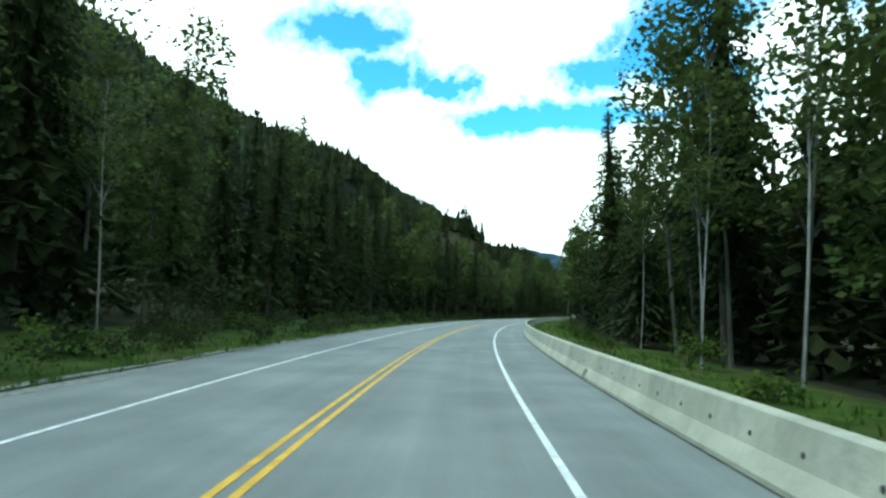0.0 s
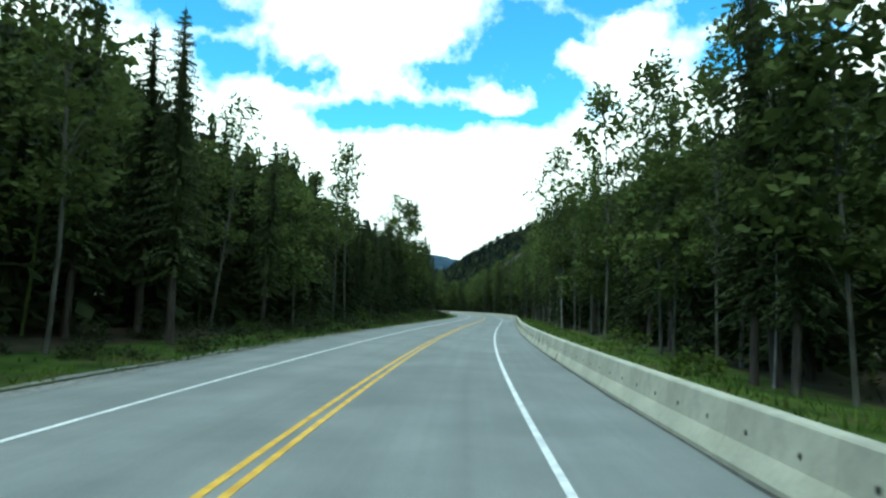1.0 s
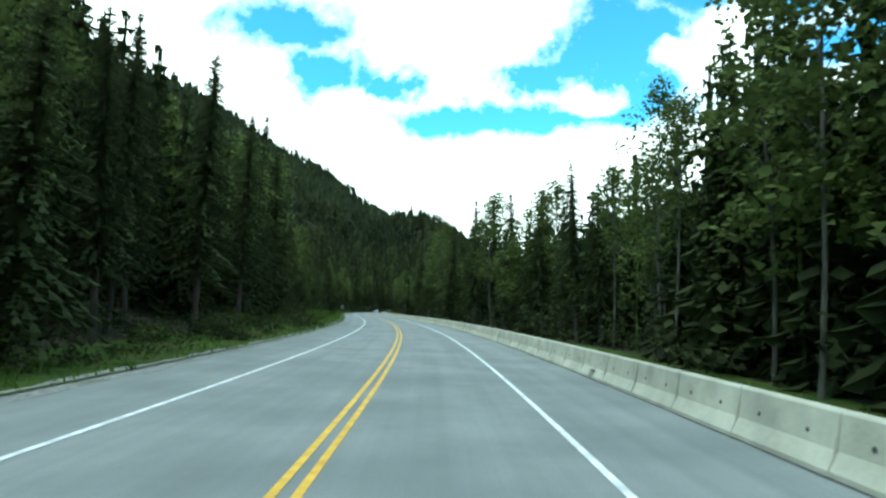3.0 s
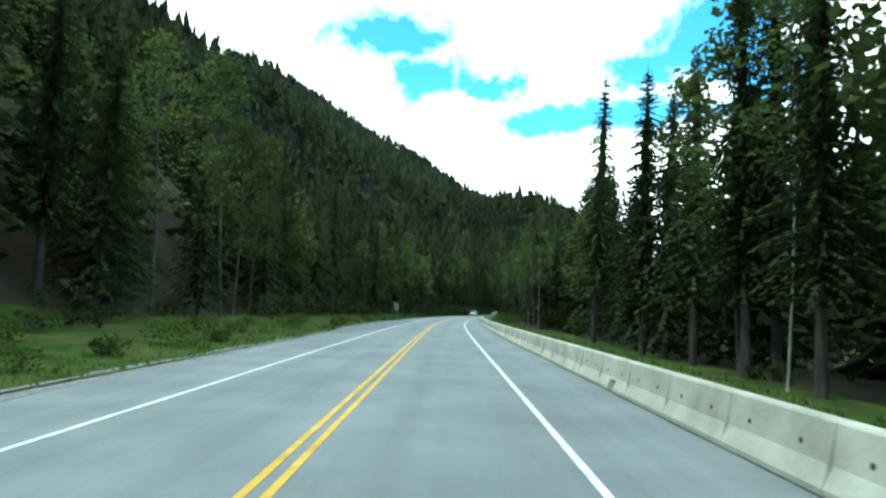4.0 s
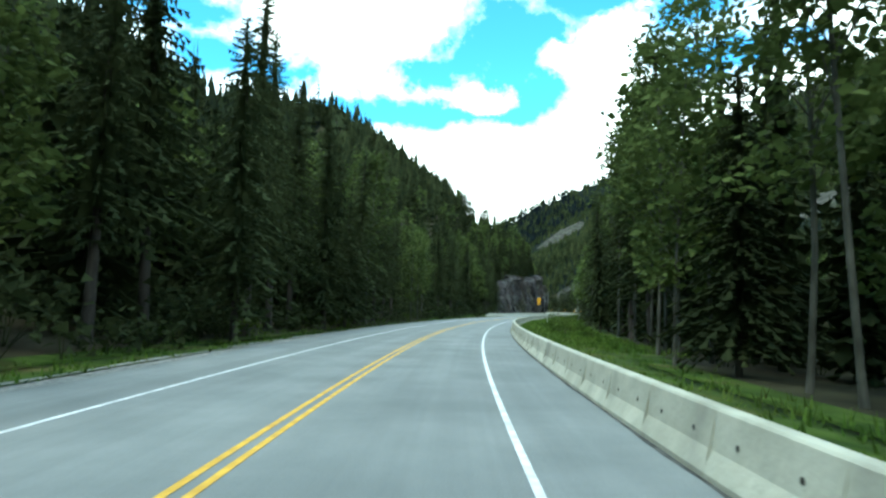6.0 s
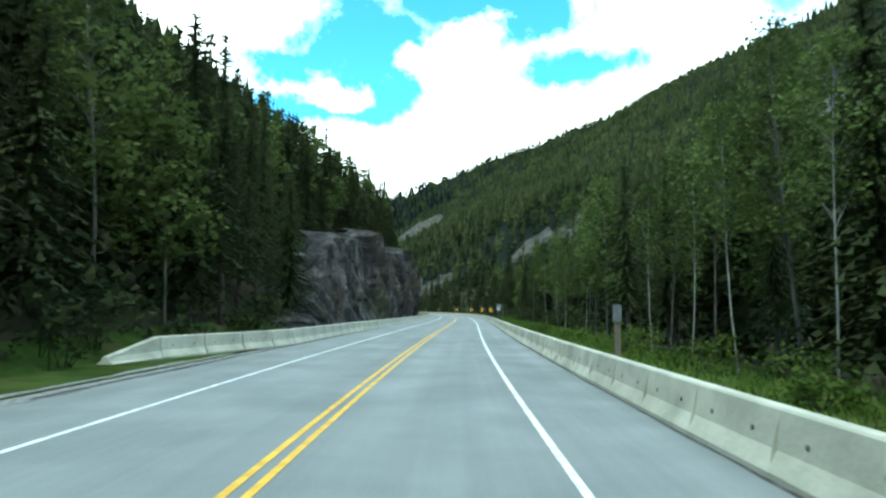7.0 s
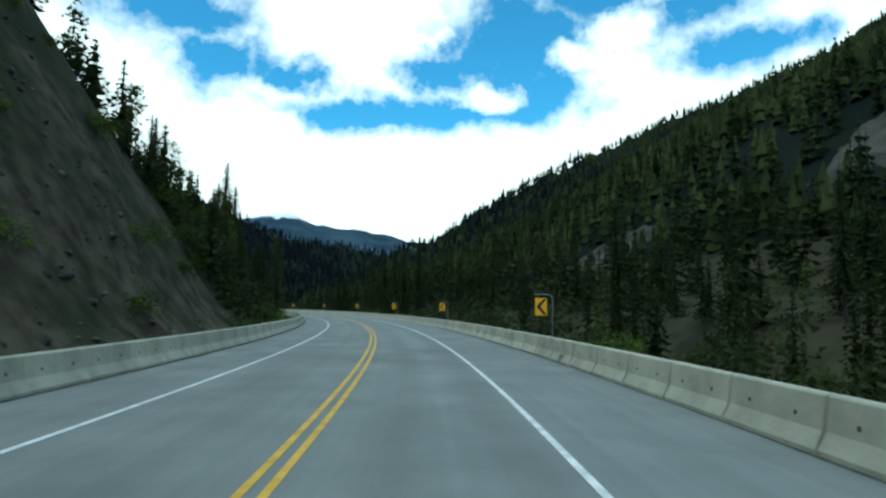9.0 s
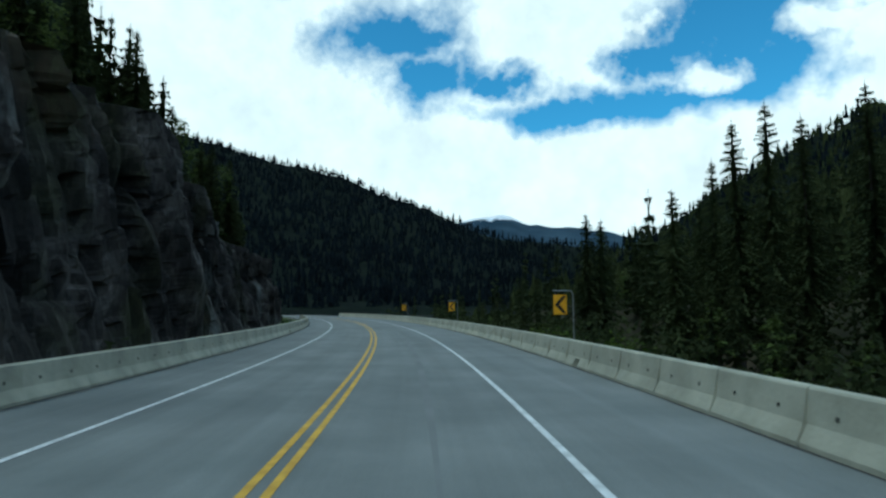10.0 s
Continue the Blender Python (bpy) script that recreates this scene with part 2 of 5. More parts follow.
def leaves(material, share=0.4):
    """Lets light through the thin leaves and needles."""
    nt = material.node_tree
    bsdf, out = nt.nodes["Principled BSDF"], nt.nodes["Material Output"]
    through_leaf, mix = nt.nodes.new("ShaderNodeBsdfTranslucent"), nt.nodes.new("ShaderNodeMixShader")
    nt.links.new(bsdf.inputs["Base Color"].links[0].from_socket, through_leaf.inputs[0])
    mix.inputs[0].default_value = share
    nt.links.new(bsdf.outputs[0], mix.inputs[1]), nt.links.new(through_leaf.outputs[0], mix.inputs[2]), nt.links.new(mix.outputs[0], out.inputs[0])


M_ASPHALT = asphalt_material()
M_GRAVEL = surface("gravel", [(0.13, 0.13, 0.12), (0.3, 0.3, 0.28)], 6.0, 0.95, 0.8, stain=((0.07, 0.09, 0.04), 0.5, 0.55, 0.7))
M_WHITE = surface("white_line_paint", [(0.5, 0.52, 0.52), (0.8, 0.82, 0.82)], 3.0, 0.7, 0.2)
M_YELLOW = surface("yellow_line_paint", [(0.5, 0.29, 0.035), (0.7, 0.43, 0.05)], 3.0, 0.7, 0.2)
M_CONCRETE = surface("concrete", [(0.36, 0.355, 0.28), (0.48, 0.475, 0.38)], 1.2, 0.9, 0.3, "object", 0.08, stain=((0.24, 0.24, 0.2), 0.7, 0.55, 0.6))
M_CONCRETE_RUN = surface("concrete_run", [(0.36, 0.355, 0.28), (0.48, 0.475, 0.38)], 1.2, 0.9, 0.3, "island", 0.08, stain=((0.24, 0.24, 0.2), 0.7, 0.55, 0.6))
M_HOLE_SHADE = surface("hole_shade", [(0.03, 0.03, 0.028), (0.06, 0.06, 0.055)], 8.0, 0.95)
M_GROUND = surface("forest_floor", [(0.022, 0.022, 0.013), (0.05, 0.048, 0.026)], 0.25, 1.0, 0.5, stain=((0.06, 0.046, 0.03), 0.07, 0.5, 0.7), specular=0.08)
M_VERGE = surface("grass_ground", [(0.02477, 0.046, 0.008), (0.06398, 0.1, 0.018)], 0.7, 1.0, 0.6, stain=((0.085, 0.072, 0.028), 0.3, 0.5, 0.75), specular=0.08)
# near-black, so the shade under the trees is in the slope's colour
M_SLOPE_SHADED = surface("shaded_slope", [(0.005, 0.008, 0.007), (0.011, 0.016, 0.011)], 0.02, 1.0, 0.3, stain=((0.018, 0.022, 0.014), 0.006, 0.62, 0.6), specular=0.05)
M_ROCK = rock_material()
M_SCREE = surface("scree", [(0.03, 0.026, 0.017), (0.1, 0.086, 0.062)], 0.7, 0.95, 0.9, detail=9, stain=((0.018, 0.026, 0.009), 0.09, 0.45, 0.9), specular=0.08)
M_BARK_DARK = surface("spruce_bark", [(0.03, 0.026, 0.021), (0.07, 0.06, 0.05)], 4.0, 0.95, 0.6, stretch=(1, 1, 0.2))
M_BARK_PALE = surface("aspen_bark", [(0.04, 0.04, 0.03), (0.1, 0.1, 0.08)], 2.0, 0.9, 0.4, stretch=(1, 1, 0.4), stain=((0.04, 0.04, 0.035), 1.5, 0.58, 0.8))
M_BIRCH = surface("birch_bark", [(0.16, 0.16, 0.14), (0.32, 0.32, 0.29)], 2.0, 0.85, 0.3, stretch=(1, 1, 0.5), stain=((0.05, 0.05, 0.045), 1.6, 0.6, 0.8))
M_SPRUCE = surface("spruce_needles", [(0.032, 0.042, 0.018), (0.07, 0.086, 0.036)], 0.5, 0.75, 0, "object", 0.3, specular=0.04)
M_ASPEN = surface("aspen_leaves", [(0.053, 0.075, 0.021), (0.118, 0.152, 0.045)], 0.6, 0.65, 0, "object", 0.3, specular=0.04)
M_FOREST = surface("forest_needles", [(0.026, 0.035, 0.015), (0.058, 0.07, 0.029)], 0.3, 0.8, 0, "island", 0.3, specular=0.04)
M_FARTREE = surface("far_forest", [(0.01618, 0.023, 0.009), (0.04748, 0.056, 0.02)], 0.02, 0.9, 0, "island", 0.4, specular=0.04)
M_SHRUB = surface("shrub_leaves", [(0.04, 0.068, 0.013), (0.105, 0.145, 0.028)], 0.8, 0.7, 0, "object", 0.3, specular=0.04)
M_GRASS = surface("grass_blades", [(0.04536, 0.085, 0.014), (0.1159, 0.17, 0.03)], 0.3, 0.8, 0, "island", 0.35, stain=((0.12, 0.11, 0.05), 0.2, 0.56, 0.6), specular=0.04)
for _m in (M_SPRUCE, M_ASPEN, M_FOREST, M_SHRUB, M_GRASS):
    leaves(_m)
M_HAZED_ROCK = mountain_material()
M_HILL = surface("hill_forest", [(0.014, 0.02, 0.011), (0.036, 0.046, 0.021)], 0.02, 0.9, 0, "island", 0.4, specular=0.03)
# conifer colour darkened and blued for the cloud shadow over the far ridge
M_RIDGE_SHADED = surface("shaded_ridge_forest", [(0.0035, 0.006, 0.008), (0.008, 0.012, 0.015)], 0.02, 0.9, 0, "island", 0.4, specular=0.03)
M_FOOT_LINE = surface("dark_foot_line", [(0.035, 0.036, 0.032), (0.1, 0.1, 0.09)], 2.5, 0.95, 0.5)
M_SIGN_Y = surface("sign_yellow", [(0.75, 0.36, 0.012), (0.85, 0.42, 0.02)], 2.0, 0.5)
M_SIGN_K = surface("sign_black", [(0.012, 0.012, 0.012), (0.02, 0.02, 0.02)], 2.0, 0.5)
M_SIGN_W = surface("sign_white", [(0.6, 0.62, 0.6), (0.72, 0.74, 0.72)], 2.0, 0.5)
M_STEEL = surface("galvanised_steel", [(0.17, 0.175, 0.18), (0.27, 0.275, 0.28)], 4.0, 0.45, 0.1, metal=0.7)
M_WOOD = surface("weathered_wood", [(0.1, 0.08, 0.06), (0.2, 0.17, 0.13)], 3.0, 0.9, 0.5, stretch=(1, 1, 0.2))


# ---- mesh helpers ----
def link_mesh(name, verts, faces, material, parent=None, label="", smooth=False):
    """A mesh object from real-metre vertices (a plain array) and faces."""
    me = bpy.data.meshes.new(name)
    v = np.asarray(verts, dtype=np.float64) * U
    if isinstance(faces, np.ndarray):
        k = faces.shape[1]
        me.vertices.add(len(v))
        me.vertices.foreach_set("co", v.astype(np.float32).ravel())
        me.loops.add(faces.size)
        me.loops.foreach_set("vertex_index", faces.astype(np.int32).ravel())
        me.polygons.add(len(faces))
        me.polygons.foreach_set("loop_start", np.arange(0, faces.size, k, dtype=np.int32))
        me.polygons.foreach_set("loop_total", np.full(len(faces), k, dtype=np.int32))
        me.update(calc_edges=True)
        me.validate()
    else:
        me.from_pydata([tuple(p) for p in v], [], [tuple(q) for q in faces])
    me.shade_smooth() if smooth else me.shade_flat()
    me.materials.append(material)
    ob = new(name, me)
    ob.parent = parent
    if label:
        ob["label"] = label
    return ob


def part(name, bm, material, parent, label=""):
    """A bmesh in real metres as one mesh object under a thing or a part."""
    bmesh.ops.scale(bm, vec=(U, U, U), verts=bm.verts)
    bmesh.ops.recalc_face_normals(bm, faces=bm.faces)
    me = bpy.data.meshes.new(name)
    bm.to_mesh(me)
    bm.free()
    me.materials.append(material)
    ob = new(name, me)
    ob.parent = parent
    if label:
        ob["label"] = label
    return ob


def place(x, y, z, rz=0.0, tilt=0.0, lean=0.0):
    return pose(x * U, y * U, z * U, tilt, lean, math.degrees(rz))


def box(bm, size, centre, bevel=0.0):
    r = bmesh.ops.create_cube(bm, size=1.0, matrix=Matrix.Translation(centre) @ Matrix.Diagonal((*size, 1)))
    if bevel:
        edges = {e for v in r["verts"] for e in v.link_edges}
        bmesh.ops.bevel(bm, geom=list(edges), offset=bevel, segments=2, affect="EDGES")


def tube(bm, a, b, r1, r2=None, sides=8):
    a, b = Vector(a), Vector(b)
    d = b - a
    m = Matrix.Translation((a + b) / 2) @ d.to_track_quat("Z", "Y").to_matrix().to_4x4()
    bmesh.ops.create_cone(bm, cap_ends=True, segments=sides, radius1=r1, radius2=r1 if r2 is None else r2, depth=d.length, matrix=m)


S_END = 1560.0


def bar_n(s):
    return np.interp(s, BAR_S, BAR_N)


def step(x, a, b):
    t = np.clip((x - a) / (b - a), 0, 1)
    return t * t * (3 - 2 * t)


def road_coords(x, y):
    """Nearest place on the centre line (s, n) for arrays of points."""
    s, n = np.empty(len(x)), np.empty(len(x))
    sx, sy, sa, sh = LINE_X[::4], LINE_Y[::4], ARC[::4], HEAD[::4]
    for i in range(0, len(x), 4000):
        dx, dy = x[i:i + 4000, None] - sx, y[i:i + 4000, None] - sy
        j = np.argmin(dx * dx + dy * dy, axis=1)
        r = np.arange(len(j))
        along = -np.sin(sh[j]) * dx[r, j] + np.cos(sh[j]) * dy[r, j]
        s[i:i + 4000] = sa[j] + np.clip(along, -2, 2)
        side = np.cos(sh[j]) * dx[r, j] + np.sin(sh[j]) * dy[r, j]
        n[i:i + 4000] = np.sign(side) * np.hypot(dx[r, j], dy[r, j])
    return s, n


# ---- lie of the land ----
CRESTS = {
    "left": ((-517, 710, 379), (-430, 1430, 354), (-255, 1297, 312), (-129, 1448, 268), (28, 1841, 260), (11, 1670, 128)),
    "right": ((1165, 1280, 526), (1275, 2107, 529), (1200, 2326, 488), (803, 2574, 302), (634, 2553, 168), (529, 2644, 150)),
    "right_start": ((1071, 80, 560), (802, 441, 210), (775, 746, 180)),
    "centre": ((-1300, 3300, 760), (-760, 3616, 610), (-411, 3744, 544), (-127, 3705, 422), (266, 3639, 247), (811, 3678, 190)),
}
# crest height of the wooded hill above the rock cut, along the road
HILL_S, HILL_Z = (820, 900, 980, 1060, 1140, 1220, 1300, 1400), (78, 82, 94, 86, 84, 92, 48, 48)
# how tall the first row of trees grows, every 30 m from 30 m before the start
LEFT_TOP = (24, 24, 24, 20.5, 19.5, 17, 18, 16.5, 15, 15, 19, 17, 18.5, 17, 17, 18, 21, 24, 25, 25, 21, 24, 24, 23, 22, 19, 23, 25, 25, 25, 24, 15, 20, 23, 18, 14, 13, 13, 14, 14)
RIGHT_TOP = (24, 24, 24, 21, 17, 15, 20, 20, 22, 24, 18, 23, 22, 25, 25, 20, 17, 17.5, 23, 24, 20, 20, 17, 16, 18, 17, 21, 24, 25, 25, 25, 15, 17, 14, 16, 16, 16, 17, 15, 19, 14, 17, 20, 15, 16)


def tent(x, y, crest, slope):
    h = np.full(len(x), -50.0)
    for (x0, y0, z0), (x1, y1, z1) in zip(crest, crest[1:]):
        dx, dy = x1 - x0, y1 - y0
        t = np.clip(((x - x0) * dx + (y - y0) * dy) / (dx * dx + dy * dy), 0, 1)
        d = np.hypot(x - x0 - t * dx, y - y0 - t * dy)
        zc = z0 + (z1 - z0) * t
        h = np.maximum(h, zc * np.maximum(1 - slope * d / zc, 0) ** 1.35)
    return h


def rough(x, y, size):
    """Smooth unevenness from a few crossing waves, about -1 to 1."""
    r = 0
    for k, (a, b, c) in enumerate(((1.0, 0.3, 0.0), (-0.6, 1.1, 1.7), (0.9, -1.4, 3.1), (1.9, 1.2, 0.6), (-2.6, 1.7, 2.2), (3.1, 3.7, 5.0))):
        r = r + np.sin((a * x + b * y) / size + c) / (1 + 0.6 * k)
    return r / 2.2


def cliff_w(s):
    """1 where the rock face stands beside the road."""
    return step(s, 975, 1020) * (1 - step(s, 1203, 1212)) + step(s, 1318, 1345)


def left_edge(s):
    """Distance of the first trees on the left."""
    return 15.0 + 2.5 * np.sin(s / 37.0) + 6.0 * step(s, 500, 540) * (1 - step(s, 640, 690)) - 2.5 * step(s, 690, 760) - 1.5 * step(s, 925, 950)


def right_edge(s):
    return 12.8 + 1.2 * np.sin(s / 23.0) + 2.2 * step(s, 240, 290) * (1 - step(s, 590, 640)) + 2.5 * step(s, 820, 880) + 2.5 * step(s, 1000, 1060) + 4.0 * step(s, 1085, 1110) * (1 - step(s, 1225, 1250))


def tree_top(s, n):
    """Height that trees reach at a place beside the road: those further back may stand taller."""
    at = -30 + 30.0 * np.arange(len(RIGHT_TOP))
    edge = np.where(n < 0, np.interp(s, at[:len(LEFT_TOP)], LEFT_TOP), np.interp(s, at, RIGHT_TOP))
    return np.minimum(edge * (1 + 0.035 * np.maximum(np.abs(n) - 16, 0)), np.where((n < 0) & (s > 940), np.where((s > 1265) & (s < 1400), 9.0, 20.5), 27.0))


def cliff_h(s):
    """Height of the rock face's top."""
    return np.interp(s, (950, 1000, 1035, 1060, 1100, 1120, 1150, 1195, 1208, 1300, 1340, 1396, 1410, 1425, 1446, 1500), (5, 10.5, 13.4, 14.6, 15.8, 18.5, 20.5, 20.5, 17, 14, 14, 12.5, 10.5, 8.5, 7, 5))


def scree_w(s):
    return step(s, 1203, 1212) * (1 - step(s, 1318, 1345))


def land(x, y, s=None, n=None):
    """Height of the ground, real metres."""
    if s is None:
        s, n = road_coords(x, y)
    wob = rough(x, y, 60.0)
    lt = tent(x, y, CRESTS["left"], 0.5)
    far = (lt + 14 * rough(x, y, 90) * np.clip(lt / 60, 0, 1)) * step(-n, 25, 170)
    rt = np.maximum(tent(x, y, CRESTS["right"], 0.56), tent(x, y, CRESTS["right_start"], 0.55))
    far = np.maximum(far, (rt + 14 * rough(x, y, 110) * np.clip(rt / 60, 0, 1)) * step(n, 30, 220))
    ct = tent(x, y, CRESTS["centre"], 0.42)
    far = np.maximum(far, ct + 20 * rough(x, y, 200) * np.clip(ct / 80, 0, 1))
    far = np.where(far < 0.5, -99.0, far)
    # left side: verge, then woods on a rising bank; rock face and scree further on
    m = np.maximum(-n, 0)
    hill = step(s, 820, 960)
    bank = -0.35 * step(m, 6.8, 9) + 0.10 * np.maximum(m - 11, 0) * (1 - hill) + hill * (0.51 + 0.24 * step(s, 1060, 1130) * (1 - step(s, 1255, 1295))) * np.maximum(m - 12, 0)
    bank = np.minimum(bank, np.interp(s, HILL_S, HILL_Z) + 8 * wob)
    bank = bank + step(s, 331, 431) * (1 - step(s, 572, 763)) * np.clip(m - 22, 0, 48)
    cw, sw = cliff_w(s), scree_w(s)
    bank = bank + cw * (cliff_h(s) - 1.5) * step(m, 14.5, 20) + sw * (0.95 - 0.55 * step(s, 1262, 1300)) * np.minimum(np.maximum(m - 10.0, 0), 30)
    # right side: grass behind the barrier falling away to the woods and the river flat
    k = np.maximum(n, 0)
    drop = step(s, 1205, 1290)
    right = -0.3 * step(k, 7.5, 9.5) - 0.06 * np.clip(k - 9.5, 0, 20) - drop * 0.22 * np.clip(k - 10, 0, 40)
    z = np.where(n < 0, bank, right) + 0.12 * wob * step(np.abs(n), 8, 14) + 1.2 * wob * step(np.abs(n), 25, 70)
    return np.maximum(z, far) if np.ndim(z) else max(float(z), float(far))


# ---- ground, road, lines ----
def strip(name, s0, s1, ds, columns, height, material, kind="structure", label="", category=""):
    """A sheet along the road: columns are offsets to the right (numbers or functions of s)."""
    s = np.arange(s0, s1 + ds / 2, ds)
    n = np.stack([c(s) if callable(c) else np.full(len(s), float(c)) for c in columns], axis=1)
    x, y = on_road(s[:, None], n)
    z = height(x.ravel(), y.ravel(), np.repeat(s, n.shape[1]), n.ravel()) if callable(height) else np.full(n.size, height)
    i = np.arange(len(s) - 1)[:, None] * n.shape[1] + np.arange(n.shape[1] - 1)
    f = np.stack([i, i + 1, i + 1 + n.shape[1], i + n.shape[1]], axis=-1).reshape(-1, 4)
    ob = link_mesh(name, np.stack([x.ravel(), y.ravel(), z], axis=1), f, material, smooth=True)
    uv = ob.data.uv_layers.new(name="along")
    corner = f.ravel()
    uv.data.foreach_set("uv", np.stack([n.ravel()[corner], np.repeat(s, n.shape[1])[corner]], axis=1).astype(np.float32).ravel())
    return tagged(ob, label, category, "", kind)


def build_ground():
    fine_x, fine_y = np.arange(-1250, 1601, 25.0), np.arange(-300, 2501, 25.0)
    xs = np.concatenate([[-12000, -8000, -5000, -3500, -2600, -2000, -1600], fine_x, [1800, 2200, 2800, 3800, 5500, 8000, 12000]])
    ys = np.concatenate([[-9000, -5000, -2500, -1200, -700], fine_y, np.arange(2550, 4300, 60), [4600, 5200, 6500, 9000, 13000]])
    gx, gy = np.meshgrid(xs, ys)
    x, y = gx.ravel(), gy.ravel()
    s, n = road_coords(x, y)
    z = land(x, y, s, n)
    z = np.where((np.abs(n) < 95) & (s > -150) & (s < 1600), np.minimum(z - 4, -4 + 0 * z) - 0.1 * np.abs(n), z)
    w = len(xs)
    i = np.arange(len(ys) - 1)[:, None] * w + np.arange(w - 1)
    f = np.stack([i, i + 1, i + 1 + w, i + w], axis=-1).reshape(-1, 4)
    ob = link_mesh("ground", np.stack([x, y, z], axis=1), f, M_SLOPE_SHADED, smooth=True)
    tagged(ob, "green forested mountain slopes and valley floor, tree shade in the colour", "ground", "", "structure")


build_ground()
def beside(edge, side, extra):
    return lambda s: side * (edge(s) + extra)


strip("ground_woods_left", -140, S_END, 3, (-130, -110, -90, -75, -60, -48, -38, -32, -28, -25.5, beside(left_edge, -1, 3.2), beside(left_edge, -1, 2.2), beside(left_edge, -1, 1)), land, M_GROUND,
      label="dark forest floor with moss and litter", category="ground")
strip("verge_left", -140, S_END, 3, (beside(left_edge, -1, 1), beside(left_edge, -1, 0), beside(left_edge, -1, -1), -11.2, -10.2, -9.2, -8.3, -7.5, -6.9), land, M_VERGE, label="green grass verge beside the road", category="verge")
strip("verge_right", -140, S_END, 3, (lambda s: bar_n(s) + 0.4, 7.9, 8.8, 9.8, 11, beside(right_edge, 1, -1), beside(right_edge, 1, 0), beside(right_edge, 1, 1.5)), land, M_VERGE, label="green grass verge behind the concrete barrier", category="verge")
strip("ground_woods_right", -140, S_END, 3, (beside(right_edge, 1, 1.5), beside(right_edge, 1, 3), 22, 25, 31, 38, 48, 60, 75, 95, 115), land, M_GROUND, label="dark forest floor falling from the road", category="ground")
strip("gravel_edge", -140, S_END, 1.5, (lambda s: -7.7 + 0.18 * np.sin(s * 0.7) + 0.1 * np.sin(s * 2.1), -6.9, lambda s: -6.15 + 0.1 * np.sin(s * 0.9 + 1) + 0.07 * np.sin(s * 2.7)), lambda x, y, s, n: np.where(n < -6.8, -0.03 + 0.06 * (n + 6.9), 0.007), M_GRAVEL, label="grey gravel edge of the road", category="gravel")
# thin dark strips along the foot of both barriers
strip("dirt_line", -140, S_END, 1.0, (lambda s: bar_n(s) - 0.05 - 0.05 * np.abs(np.sin(s * 0.9) * np.sin(s * 0.37)), lambda s: bar_n(s) + 0.06), 0.005, M_FOOT_LINE, label="dark line along the barrier's foot", category="dirt")
strip("dirt_line_left", 950, S_END, 1.0, (lambda s: -6.36 + 0 * s, lambda s: -6.22 + 0.06 * np.abs(np.sin(s * 0.8) * np.sin(s * 0.31))), 0.011, M_FOOT_LINE, label="dark line along the barrier's foot", category="dirt")
strip("road", -140, S_END, 2, (-6.35, -5, -3.6, -1.8, 0, 1.8, 3.6, 5, lambda s: bar_n(s) + 0.7), 0.0, M_ASPHALT, label="grey worn two-lane asphalt highway", category="road")
for off, w, m, nm, lb in ((-0.13, 0.055, M_YELLOW, "yellow_line", "solid yellow centre line painted on asphalt"), (0.13, 0.055, M_YELLOW, "yellow_line", "solid yellow centre line painted on asphalt"),
                          (-3.6, 0.058, M_WHITE, "white_line", "white edge line painted on asphalt"), (3.6, 0.058, M_WHITE, "white_line", "white edge line painted on asphalt")):
    strip(nm, -140, S_END, 2, (off - w, off + w), 0.008, m, label=lb, category="road marking")


# worn and damp places on the asphalt, tyre marks
M_PATCH = surface("dark_asphalt", [(0.1, 0.108, 0.11), (0.15, 0.16, 0.16)], 0.6, 0.8, 0.3)
M_DAMP = surface("damp_asphalt", [(0.07, 0.076, 0.08), (0.12, 0.128, 0.13)], 0.5, 0.45, 0.2)
M_RUBBER = surface("tyre_rubber_mark", [(0.135, 0.145, 0.145), (0.19, 0.2, 0.2)], 0.3, 0.8, 0.2)


def patch(name, s0, s1, left, right, material, label, wave=0.07):
    """A patch lying on the asphalt, its ends drawn out to points."""
    def edge(n_edge, other):
        return lambda s: n_edge + (other - n_edge) * (1 - np.minimum(step(s, s0, s0 + 0.3 * (s1 - s0)), 1 - step(s, s1 - 0.3 * (s1 - s0), s1))) * 0.5 + wave * np.sin(s * 1.3)
    strip(name, s0, s1, 1.0, (edge(left, right), edge(right, left)), 0.004, material, label=label, category="road patch")


patch("patch_pullout", 575, 640, -8.0, -3.75, M_PATCH, "darker asphalt of a widened shoulder")
patch("patch_damp", 236, 262, 3.85, 5.4, M_DAMP, "dark damp patch on the shoulder")
for s0, s1, n0 in ((1102, 1168, 2.35), (1285, 1330, 2.1), (1362, 1420, 1.9), (1015, 1060, 1.1)):
    patch("tyre_mark", s0, s1, n0 - 0.1, n0 + 0.1, M_RUBBER, "faint dark tyre mark on the lane", 0.0)


# ---- concrete barriers ----
PROFILE = ((-0.30, 0.0), (-0.30, 0.075), (-0.175, 0.32), (-0.115, 0.78), (-0.085, 0.81), (0.085, 0.81), (0.115, 0.78), (0.175, 0.32), (0.30, 0.075), (0.30, 0.0))


